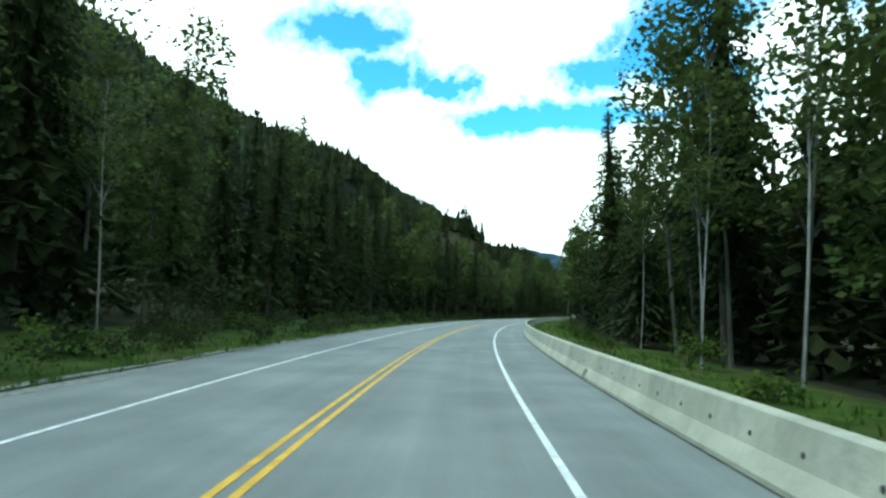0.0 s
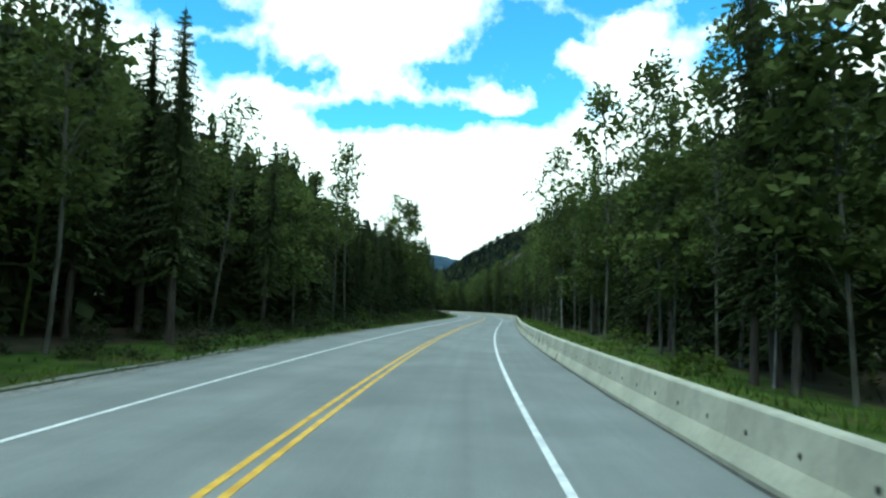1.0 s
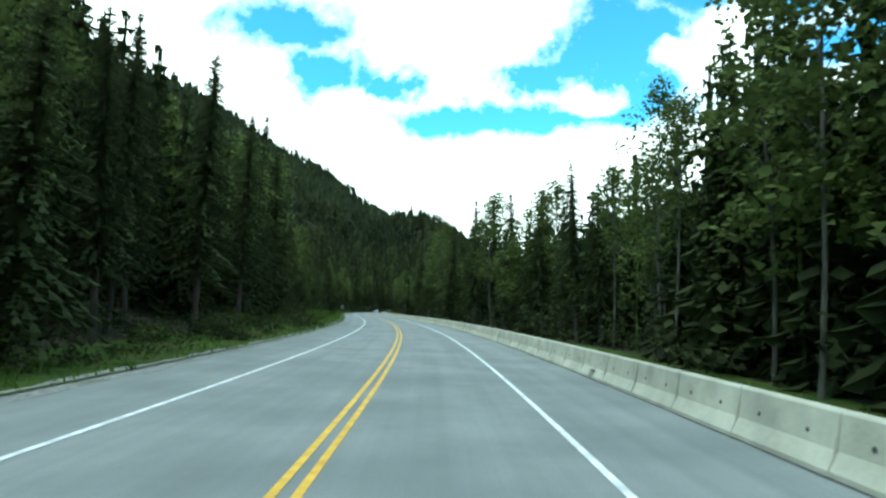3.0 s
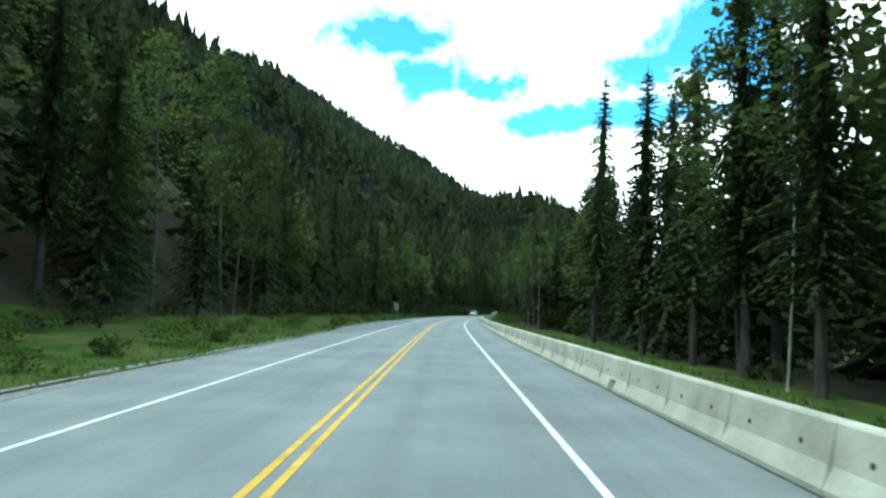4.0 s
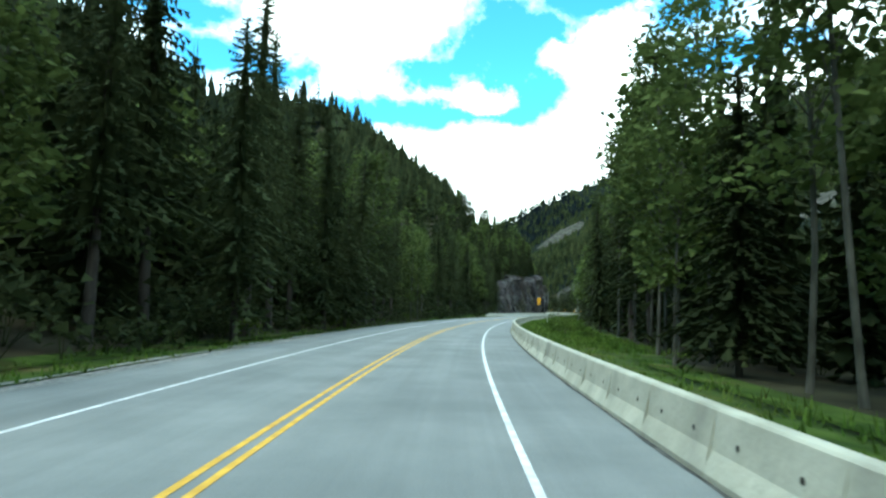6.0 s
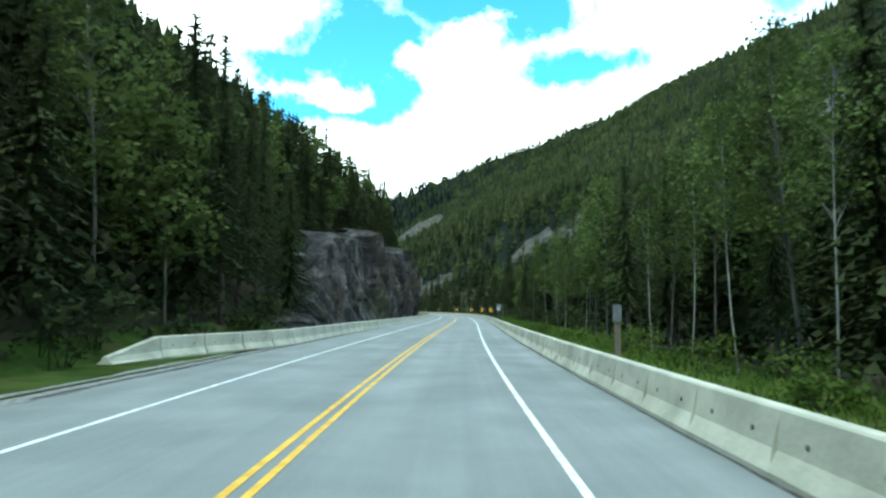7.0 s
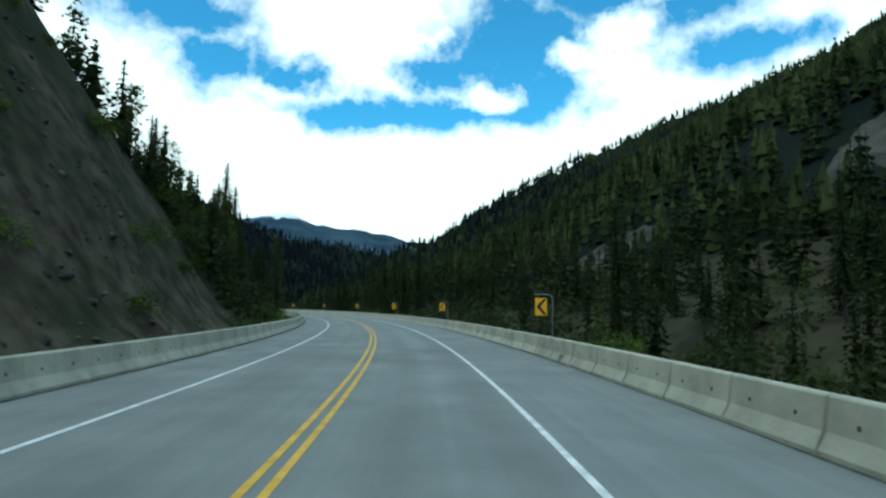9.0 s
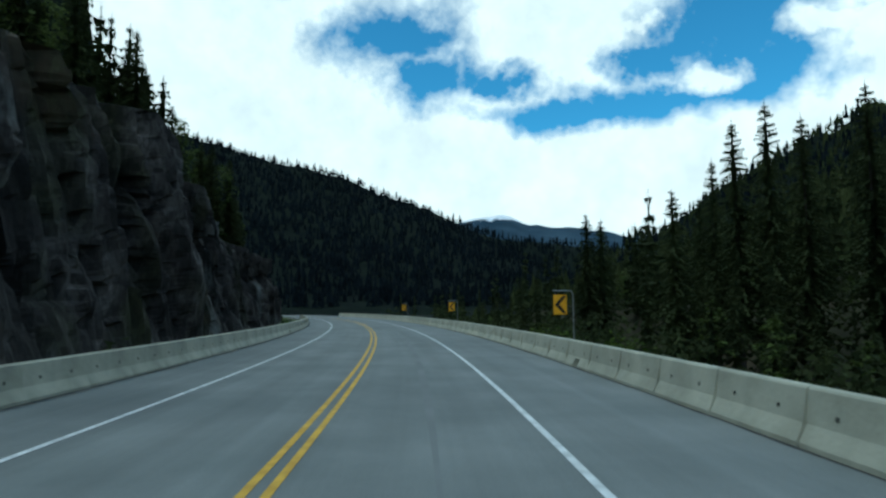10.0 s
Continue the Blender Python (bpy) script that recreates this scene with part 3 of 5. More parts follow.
def barrier_mesh(slot=False):
    """Vertices and faces of one unit, 2.5 m along y, its foot on z = 0."""
    cuts = [(0.002, 0), (0.01, 0), (0.98, 0), (0.98, 1), (1.5, 1), (1.5, 0), (2.49, 0), (2.498, 0)] if slot else [(0.002, 0), (0.01, 0), (2.49, 0), (2.498, 0)]
    v, f = [], []
    k = len(PROFILE)
    for j, (y, up) in enumerate(cuts):
        shrink = 0.998 if j in (0, len(cuts) - 1) else 1.0
        for x, z in PROFILE:
            if up and z < 0.27:
                x, z = math.copysign(0.2, x), 0.27
            v.append((x * shrink, y, z * (1 - (1 - shrink) * 0.5)))
    for j in range(len(cuts) - 1):
        for i in range(k):
            a, b = j * k + i, j * k + (i + 1) % k
            f.append((a, b, b + k, a + k))
    f.append(tuple(range(k - 1, -1, -1)))
    f.append(tuple(range((len(cuts) - 1) * k, len(cuts) * k)))
    return v, f


def hole_mesh(y, side):
    """A shallow round lifting hole on the sloping face."""
    z, r = 0.47, 0.042
    x0 = 0.175 - (z - 0.32) / 0.46 * 0.06
    pts = [(side * (x0 + 0.006 - 0.13 * r * math.sin(a)), y + r * math.cos(a), z + r * math.sin(a)) for a in np.linspace(0, 2 * math.pi, 9)[:-1]]
    inner = [(side * (x0 - 0.03), p[1] * 0.8 + y * 0.2, p[2] * 0.8 + z * 0.2) for p in pts]
    v = pts + inner
    f = [(i, (i + 1) % 8, 8 + (i + 1) % 8, 8 + i) for i in range(8)] + [tuple(range(8, 16))]
    # the hole lies proud of the face so its cup, coloured as shade, shows
    v = [(p[0] + side * 0.034 if i >= 8 else p[0], p[1], p[2]) for i, p in enumerate(v)]
    return v, f


def make_barrier(slot):
    root = new("concrete_barrier")
    link_mesh("body", *barrier_mesh(slot), M_CONCRETE, root)
    for y in (0.62, 1.87):
        for side in (-1, 1):
            link_mesh("lifting_hole", *hole_mesh(y, side), M_HOLE_SHADE, root, "dark round lifting hole")
    return tagged(root, "pale grey concrete road barrier unit standing on the shoulder", "barrier", "barriers along the road")


def barrier_pose(s, n):
    x, y = on_road(s, n)
    turn = -math.atan(float(left_bar_n(s + 2.5) - left_bar_n(s)) / 2.5) if n < 0 else 0.0
    return place(float(x), float(y), 0.0, heading(s + 1.25) + turn)


def joined(name, pieces, material, label, category):
    """Many alike pieces (verts, faces of one size) as one object."""
    vs, fs, k = [], [], 0
    for v, f in pieces:
        vs.append(v), fs.append(f + k)
        k += len(v)
    return tagged(link_mesh(name, np.concatenate(vs), np.concatenate(fs), material), label, category, "", "stuff")


def quads(v, f):
    """Faces cut into triangles, as arrays."""
    t = [(q[0], q[i], q[i + 1]) for q in f for i in range(1, len(q) - 1)]
    return np.array(v, float), np.array(t)


def moved(v, x, y, z, rz, k=1.0):
    c, s = math.cos(rz) * k, math.sin(rz) * k
    return np.stack([v[:, 0] * c - v[:, 1] * s + x, v[:, 0] * s + v[:, 1] * c + y, v[:, 2] * k + z], axis=1)


def left_bar_n(s):
    return -6.3 - 2.7 * (1 - step(s, 955, 971))


plain, slotted = make_barrier(False), make_barrier(True)
SLOTS = (19, 85, 158, 220, 288, 350, 420, 480, 552, 620, 695, 760, 830, 900, 960, 1016, 1090, 1166, 1240, 1300, 1380, 1440)
SLOTS_LEFT = (990, 1036, 1090, 1150, 1210, 1280, 1350, 1410)
_units = [(s, float(bar_n(s + 1.25)) + 0.3, any(s <= k < s + 2.5 for k in SLOTS)) for s in np.arange(-40, 1520, 2.5)]
_left = [(s, float(left_bar_n(s)) - 0.3, any(s <= k < s + 2.5 for k in SLOTS_LEFT)) for s in np.arange(957.5, 1480, 2.5)]
_single = [u for u in _units if u[0] < 160] + [u for u in _left if u[0] < 1420]
end_unit = make_barrier(False)
_body = next(c for c in end_unit.children if c.name.startswith("body"))
for v in _body.data.vertices:
    v.co.z *= 0.3 + 0.7 * v.co.y / (2.5 * U)
for c in [c for c in end_unit.children if c is not _body]:
    bpy.data.objects.remove(c)
for s, n, slot in _single:
    src = slotted if slot else plain
    if s == 957.5 and n < 0:
        end_unit.matrix_basis = barrier_pose(s, n)
        tagged(end_unit, "sloping concrete end unit of the barrier on the shoulder", "barrier", "barriers along the road")
    else:
        copy_thing(src, barrier_pose(s, n))
for o in list(plain.children_recursive) + [plain] + list(slotted.children_recursive) + [slotted]:
    bpy.data.objects.remove(o)
_pm, _sm = quads(*barrier_mesh(False)), quads(*barrier_mesh(True))
_hm = [quads(*hole_mesh(y, side)) for y in (0.62, 1.87) for side in (-1, 1)]
_rest = [u for u in _units if u[0] >= 160] + [u for u in _left if u[0] >= 1420]
_p, _q = [], []
for s, n, slot in _rest:
    x, y = on_road(s, n)
    v, f = _sm if slot else _pm
    _p.append((moved(v, float(x), float(y), 0, heading(s + 1.25)), f))
    for v, f in _hm[::2] if n > 0 else _hm[1::2]:
        _q.append((moved(v, float(x), float(y), 0, heading(s + 1.25)), f))
run = joined("concrete_barrier_run", _p, M_CONCRETE_RUN, "long run of pale concrete barrier units along the highway", "barrier")
_o = joined("lifting_holes", _q, M_HOLE_SHADE, "dark round lifting holes", "")
_o.parent = run


# ---- rock faces ----
def rock_face(name, s0, s1, seed, label):
    ss, tt = np.arange(s0, s1, 0.36), np.concatenate([np.linspace(-0.03, 1, 60), [1.01, 1.02, 1.03, 1.035]])
    rows = len(tt)
    v = np.empty((len(ss), rows, 3))
    for i, s in enumerate(ss):
        end = float(step(s, s0, s0 + 28) * (1 - step(s, s1 - 7, s1)))
        top = float(cliff_h(s)) * (0.97 + 0.16 * noise.noise((s * 0.07, seed, 0)) + 0.06 * noise.noise((s * 0.31, seed, 4)))
        hh = end
        for j, t in enumerate(tt):
            z = t * top
            push = 1.2 * noise.noise((s * 0.06, z * 0.08, seed))
            for fx, fz, amp, tilt, k in ((0.16, 0.035, 1.9, 2.1, 7.0), (0.4, 0.07, 0.85, 1.2, 3.0), (0.95, 0.15, 0.36, 0.6, 5.0), (1.9, 0.3, 0.14, 0.26, 9.0)):
                p = Vector(((s + 0.12 * z) * fx + 0.08 * noise.noise((s * 0.3, z * 0.12, k)), z * fz, seed * k))
                d, cells = noise.voronoi(p)
                c = cells[0] * 3.7
                push += amp * noise.noise(c) * 1.6 + tilt * (noise.noise(c + Vector((9, 0, 0))) * (p.x - cells[0].x) + noise.noise(c + Vector((0, 9, 0))) * (p.y - cells[0].y) * 0.5) * 1.6
                push -= 0.5 * amp * max(0.0, 0.09 - (d[1] - d[0])) / 0.09
            push += 0.16 * noise.fractal(Vector((s * 0.9, z * 0.3, seed)), 1.0, 2.1, 3)
            push *= 0.25 + 0.75 * end
            back = (0.13 + 0.13 * float(step(s, 1125, 1150)) + 0.16 * float(1 - step(s, 1020, 1090))) * z + max(0, t - 1) * 130
            n = -(10.6 + back - push * min(1, 0.25 + z * 0.2 if z > 0 else 0.25))
            x, y = on_road(s, n)
            v[i, j] = (x, y, z * hh - (0.8 if hh < 0.05 else 0))
    idx = np.arange(len(ss) - 1)[:, None] * rows + np.arange(rows - 1)
    f = np.stack([idx, idx + rows, idx + rows + 1, idx + 1], axis=-1).reshape(-1, 4)
    ob = link_mesh(name, v.reshape(-1, 3), f, M_ROCK)
    return tagged(ob, label, "rock face", "", "structure")


rock_face("rock_cliff", 985, 1210, 1.3, "steep dark grey jagged blasted rock cliff beside the road")
rock_face("rock_cliff_far", 1352, 1500, 4.1, "shadowed dark rock cliff beside the road")
strip("scree_slope", 1200, 1345, 1.5, (-60, -52, -45, -38, -32, -27, -23, -19, -16, -14, -12.5, -11.3, -10.2, -9.2),
      lambda x, y, s, n: land(x, y, s, n) + 0.25 + 0.35 * rough(x, y, 1.3) * step(-n, 9.5, 12), M_SCREE, label="steep earth and scree slope with patchy grass", category="slope")


# ---- trees ----
def cone_ring(points, radii, sides, rng, wob=0.0):
    v, f = [], []
    for (x, y, z), r in zip(points, radii):
        for k in range(sides):
            a = 2 * math.pi * k / sides
            q = r * (1 + rng.uniform(-wob, wob))
            v.append((x + q * math.cos(a), y + q * math.sin(a), z))
    for j in range(len(points) - 1):
        for k in range(sides):
            a, b = j * sides + k, j * sides + (k + 1) % sides
            f += [(a, b, b + sides), (a, b + sides, a + sides)]
    return v, f


def spruce(h, radius, seed, bare=0.12, whorls=42, arms=8, detail=5, full=0.5, sides=7, core=130):
    """Trunk and crown of a spruce: whorls of drooping boughs, each a ragged spray."""
    rng = random.Random(seed)
    pts = [(rng.uniform(-1, 1) * 0.01 * h * t, rng.uniform(-1, 1) * 0.01 * h * t, h * t) for t in (0, 0.25, 0.5, 0.75, 1)]
    trunk = cone_ring(pts, [0.012 * h, 0.0095 * h, 0.0065 * h, 0.0028 * h, 0.0006 * h], sides, rng, 0.08)
    v, f = [], []
    for w in range(whorls):
        t = min(0.985, bare + (1 - bare) * max(0.0, (w + rng.uniform(-0.3, 0.3)) / whorls) ** 0.9)
        z0 = h * t
        env = (1.3 * radius * (1 - t) ** 0.85 + 0.1) * (0.55 + 0.45 * min(1, (t - bare) / 0.12 + 0.4))
        for a in range(arms):
            ang = 2 * math.pi * (a + rng.random()) / arms + w * 0.7
            r = env * rng.uniform(0.55, 1.15) + 0.12
            droop = r * rng.uniform(0.15, 0.5) - (0.35 * r if t > 0.85 else 0)
            c, s = math.cos(ang), math.sin(ang)
            z = z0 + rng.uniform(-0.2, 0.2)
            wid = (0.13 * r + 0.15) * rng.uniform(0.8, 1.3) * full
            hang = 0.45 * h / whorls * rng.uniform(0.5, 1.2)

            def at(u, side, dz=0.0):
                return (c * r * u - s * side, s * r * u + c * side, z - droop * u * u + dz)
            prev = len(v)
            v.append(at(0.02, 0))
            for k in range(detail):
                u0, u1 = (k + 0.15) / detail, (k + 1.0) / detail
                ww = wid * (1.15 - 0.6 * u1)
                b = len(v)
                v.append(at(u1 * 0.98, 0))
                v.append(at(u0 * 0.7 + u1 * 0.3 + 0.05, ww * rng.uniform(0.7, 1.3), -0.25 * ww - rng.uniform(0, 0.1) * h * 0.03))
                v.append(at(u0 * 0.7 + u1 * 0.3 + 0.05, -ww * rng.uniform(0.7, 1.3), -0.25 * ww - rng.uniform(0, 0.1) * h * 0.03))
                v.append(at((u0 + u1) / 2, 0, -0.55 * ww - hang))
                f += [(prev, b + 1, b), (prev, b, b + 2), (prev, b + 3, b)]
                prev = b
    # the close twigs round the trunk, which let no light through
    for k in range(core):
        t = bare + 0.06 + (0.9 - bare) * rng.random()
        r = (radius * (1 - t) ** 0.85) * 0.5
        a, w, hgt = rng.uniform(0, 6.28), r * rng.uniform(0.5, 0.9), (0.035 + 0.03 * rng.random()) * h
        c, s, q = math.cos(a), math.sin(a), rng.uniform(-0.3, 0.3) * r
        b = len(v)
        v += [(c * q - s * w, s * q + c * w, h * t - 0.4 * hgt), (c * q + s * w, s * q - c * w, h * t - 0.5 * hgt), (c * q * 0.4, s * q * 0.4, h * t + hgt), (c * q * 1.3, s * q * 1.3, h * t - hgt)]
        f += [(b, b + 1, b + 2), (b, b + 3, b + 1)]
    # leader
    b = len(v)
    v += [(0.06, 0, h * 0.97), (-0.04, 0.05, h * 0.97), (-0.03, -0.05, h * 0.97), (0, 0, h * 1.02)]
    f += [(b, b + 1, b + 3), (b + 1, b + 2, b + 3), (b + 2, b, b + 3)]
    return trunk, (v, f)


def aspen(h, radius, seed, bare=0.42, clumps=64, leaves=29, size=0.28, lean=0.04, girth=1.0, corners=4):
    """Trunk with limbs, and a loose crown of leaf clumps."""
    rng = random.Random(seed)
    lx, ly = rng.uniform(-lean, lean), rng.uniform(-lean, lean)
    bend = rng.uniform(-0.02, 0.02) * h

    def axis(t):
        return (lx * h * t + bend * math.sin(3 * t), ly * h * t + bend * math.sin(4 * t + 1), h * t)
    tv, tf = cone_ring([axis(t) for t in (0, 0.06, 0.25, 0.45, 0.65, 0.85, 0.98)], [girth * q * h for q in (0.0075, 0.0058, 0.005, 0.0043, 0.0032, 0.002, 0.0007)], 7, rng, 0.06)
    v, f = [], []
    for c in range(clumps):
        t = bare + (1.0 - bare) * rng.random() ** 0.85
        u = (t - bare) / (1 - bare)
        env = radius * math.sin(math.pi * min(1, 0.12 + 0.86 * u)) ** 0.7
        ang, rr = rng.uniform(0, 2 * math.pi), env * math.sqrt(rng.random())
        ax = axis(t)
        cx, cy, cz = ax[0] + rr * math.cos(ang), ax[1] + rr * math.sin(ang), ax[2] + rng.uniform(-0.3, 0.5)
        if c % 3 == 0:
            st = axis(max(0.1, t - 0.09 - rr * 0.02))
            lv, lf = cone_ring([st, ((st[0] + cx) / 2, (st[1] + cy) / 2, (st[2] + cz) / 2 + 0.15), (cx, cy, cz)], [girth * q * h for q in (0.0022, 0.0013, 0.0005)], 4, rng)
            k = len(tv)
            tv += lv
            tf += [tuple(i + k for i in q) for q in lf]
        cr = rng.uniform(0.45, 0.95) * (0.6 + 0.05 * h)
        for k in range(leaves + 3):
            while True:
                p = Vector((rng.uniform(-1, 1), rng.uniform(-1, 1), rng.uniform(-1, 1)))
                if p.length_squared < 1:
                    break
            p = Vector((cx + p.x * cr, cy + p.y * cr, cz + p.z * cr * 0.75))
            q = Euler((rng.uniform(-1.0, 1.0), rng.uniform(-1.0, 1.0), rng.uniform(0, 6.3))).to_matrix()
            sz = size * rng.uniform(0.55, 1.25) * (1.6 if k >= leaves else 1.0)
            k = len(v)
            if corners == 3:
                v += [p + q @ Vector((0, -sz * 0.6, 0)), p + q @ Vector((sz * 0.5, sz * 0.35, 0.06 * sz)), p + q @ Vector((-sz * 0.5, sz * 0.35, 0.06 * sz))]
                f.append((k, k + 1, k + 2))
                continue
            v += [p + q @ Vector((0, -sz * 0.6, 0)), p + q @ Vector((sz * 0.42, 0, 0.06 * sz)), p + q @ Vector((0, sz * 0.6, 0)), p + q @ Vector((-sz * 0.42, 0, 0.06 * sz))]
            f += [(k, k + 1, k + 2), (k, k + 2, k + 3)]
    return (tv, tf), ([tuple(p) for p in v], f)


def arr(m):
    return np.array(m[0], float), np.array(m[1])


def tree_thing(name, made, bark, leaf, label, category, group):
    root = new(name)
    v, f = arr(made[0])
    link_mesh("trunk", v, f, bark, root, smooth=True)
    v, f = arr(made[1])
    link_mesh("crown", v, f, leaf, root)
    root["height"] = float(v[:, 2].max())
    return tagged(root, label, category, group)


SPRUCE = [tree_thing("spruce_tree", spruce(h, r, k, 0.2 if h > 16 else 0.1), M_BARK_DARK, M_SPRUCE, lb, "tree", "spruce trees along the road")
          for k, (h, r, lb) in enumerate(((22, 3.0, "tall dark green spruce tree at the forest edge"), (19, 2.7, "dark green spruce tree with drooping boughs"),
                                          (25, 2.9, "very tall narrow dark spruce tree"), (15, 2.5, "medium dark green spruce tree beside the road"), (10, 2.0, "young dark green spruce tree")))]
ASPEN = [tree_thing("aspen_tree", aspen(h, r, 20 + k, b), M_BARK_PALE, M_ASPEN, lb, "tree", "aspen trees along the road")
         for k, (h, r, b, lb) in enumerate(((18, 2.6, 0.40, "tall aspen tree with pale thin trunk and loose green crown"), (20, 2.3, 0.5, "slender aspen tree with a long bare pale trunk"),
                                            (15, 2.4, 0.35, "aspen tree with light green leaves and pale bark"), (21, 3.0, 0.38, "large aspen tree with a broad green crown"), (11, 2.0, 0.22, "young leafy aspen tree")))]

wood = random.Random(5)


def plant(src, s, n, k=1.0, sink=0.15):
    x, y = on_road(s, n)
    z = float(land(np.array([x]), np.array([y]), np.array([s]), np.array([n]))[0])
    m = place(float(x), float(y), z - sink, wood.uniform(0, 6.28), wood.uniform(-2.5, 2.5), wood.uniform(-2.5, 2.5)) @ Matrix.Scale(k, 4)
    return copy_thing(src, m)


def tall(src, s, n, share):
    """Plants a tree so that it reaches a share of the height that its place allows."""
    plant(src, s, n, min(1.3, float(tree_top(np.array(s), np.array(n))) * share / src["height"]))


def share_of_aspen(s, side):
    if side > 0:
        return 0.62 - 0.12 * float(step(s, 180, 230) * (1 - step(s, 620, 680))) + 0.2 * float(step(s, 900, 940)) - 0.6 * float(step(s, 1045, 1075))
    return 0.34 + 0.14 * float(1 - step(s, 20, 120)) + 0.2 * float(step(s, 480, 540) * (1 - step(s, 640, 700))) - 0.22 * float(step(s, 740, 800))


s = -25.0
while s < 1190:
    n = float(right_edge(s)) + wood.uniform(0, 3.5)
    kind = ASPEN if wood.random() < share_of_aspen(s, 1) else SPRUCE
    if 600 < s < 628:
        n += 4
    if not 285 < s < 297:
        tall(wood.choice(kind), s, n, wood.uniform(0.8, 1.04))
    s += wood.uniform(3.1, 5.4) * (1 if s < 1010 else 1.4)
s = -25.0
while s < 1002:
    n = -(float(left_edge(s)) + wood.uniform(0, 3.5))
    kind = ASPEN if wood.random() < share_of_aspen(s, -1) else SPRUCE
    tall(wood.choice(kind), s, n, wood.uniform(0.86, 1.06))
    s += wood.uniform(3.5, 6.0)
# spruces on top of the rock faces
s = 985.0
while s < 1480:
    if s < 1205 or s > 1345:
        plant(SPRUCE[wood.choice((1, 3, 3, 4))], s, -(17.2 + wood.uniform(0, 4)), wood.uniform(0.75, 1.0), 0.5)
    elif s > 1270:
        for _ in range(2):
            tall(wood.choice(SPRUCE[1:] + ASPEN[2:]), s + wood.uniform(0, 6), -(12.5 + wood.uniform(0, 7)), wood.uniform(0.7, 1.1))
    s += wood.uniform(7.0, 11.0)
# tall spruces standing free on the flat below the road: x, y, height of the top above the road
for x, y, top in ((299.7, 1408, 24), (296.2, 1408, 22), (295.2, 1412, 18.7), (291.0, 1413.5, 15.6), (294.8, 1416, 15), (302.9, 1407, 22), (281.9, 1420.5, 14), (284.1, 1422.8, 13.5), (307.3, 1403, 24),
                  (300, 1300, 16), (318, 1290, 20), (330, 1330, 19), (322, 1250, 17)):
    cs, cn = road_coords(np.array([x]), np.array([y]))
    base = float(land(np.array([x]), np.array([y]), cs, cn)[0])
    src, full = (SPRUCE[0], 22) if top > 16 else (SPRUCE[3], 15)
    copy_thing(src, place(x, y, base - 0.15, wood.uniform(0, 6.28)) @ Matrix.Scale((top - base) / full, 4))
# trees that stand out above their neighbours: kind, metres along and right of the road, height
for kind, s, n, h in ((1, 113, -14.2, 21.7), (0, 119, -14.5, 19.5), (0, 128, -14, 19.3), (0, 134, -13.5, 18.6), (0, 147, -12.5, 18.6), (0, 164, -12.5, 18),
                      (1, 204, -13.8, 21.5), (1, 260, -16, 25), (1, 258, -17.5, 25.5), (1, 283, -16.5, 27), (0, 316, -16, 25), (0, 318, -16.5, 20), (0, 324, -16, 22.5), (0, 328, -15, 22), (0, 348, -14, 21),
                      (1, 525, 24, 29), (0, 61, 14.5, 23), (1, 125, 12.6, 20.5), (1, 103, 12, 14), (0, 97, 12, 12.2), (1, 92, 12.2, 11), (1, 222, 12.2, 27), (1, 193, 13.6, 25), (1, 174, 13.8, 20), (1, 163, 13.6, 15),
                      (0, 157, 12.6, 13.6), (0, 154, 12.6, 13), (0, 262, 12.2, 24), (1, 245, 12, 15), (1, 290, 14.8, 27.5), (1, 320, 16, 28), (1, 355, 15.4, 23.5), (1, 330, 16, 24), (1, 319, 16, 24), (0, 307, 15.6, 20), (0, 296, 14.4, 18),
                      (0, 590, 14.4, 24), (0, 574, 13.8, 18.4), (0, 562, 14.4, 18.5), (0, 562.5, 16, 19), (0, 556, 14, 17), (1, 652, 14, 19), (0, 642, 14.4, 13.5), (0, 632, 14, 17), (0, 627, 14.4, 15.5),
                      (1, 719, 12.6, 16), (1, 708, 12.2, 13), (1, 700, 12, 13.4), (1, 697, 12, 12.3), (1, 695, 12, 10.4), (0, 691, 12, 14), (0, 685, 11, 11), (1, 726, 13, 14), (1, 733, 12.5, 12), (1, 741, 12.5, 12),
                      (0, 926, 18.4, 17.5), (1, 907, 20, 21), (0, 964, 15.6, 11.3), (0, 990, 16.8, 13.6), (1, 1049, 21, 25), (0, 1133, 27, 21), (1, 1112, 23, 22), (1, 1107, 23, 19.5), (0, 1186, 24.4, 19.6), (0, 1181, 24.2, 20.4),
                      (0, 1318, -10.2, 11.5), (0, 1322, -10.2, 14.2), (0, 1338, -10.3, 15.5), (0, 1326, -10.2, 12), (0, 1331, -12.5, 12), (0, 1311, -12, 11), (0, 1300, -12, 10), (0, 1275, -13.6, 8)):
    src = wood.choice(SPRUCE[:3] if kind == 0 else ASPEN[:4])
    plant(src, s, n, h / src["height"])
BIRCH = tree_thing("birch_tree", aspen(19, 2.2, 41, 0.55, 44, 26, 0.28, 0.06, 0.6), M_BIRCH, M_ASPEN, "slender birch tree with a bare white trunk", "tree", "birch trees along the road")
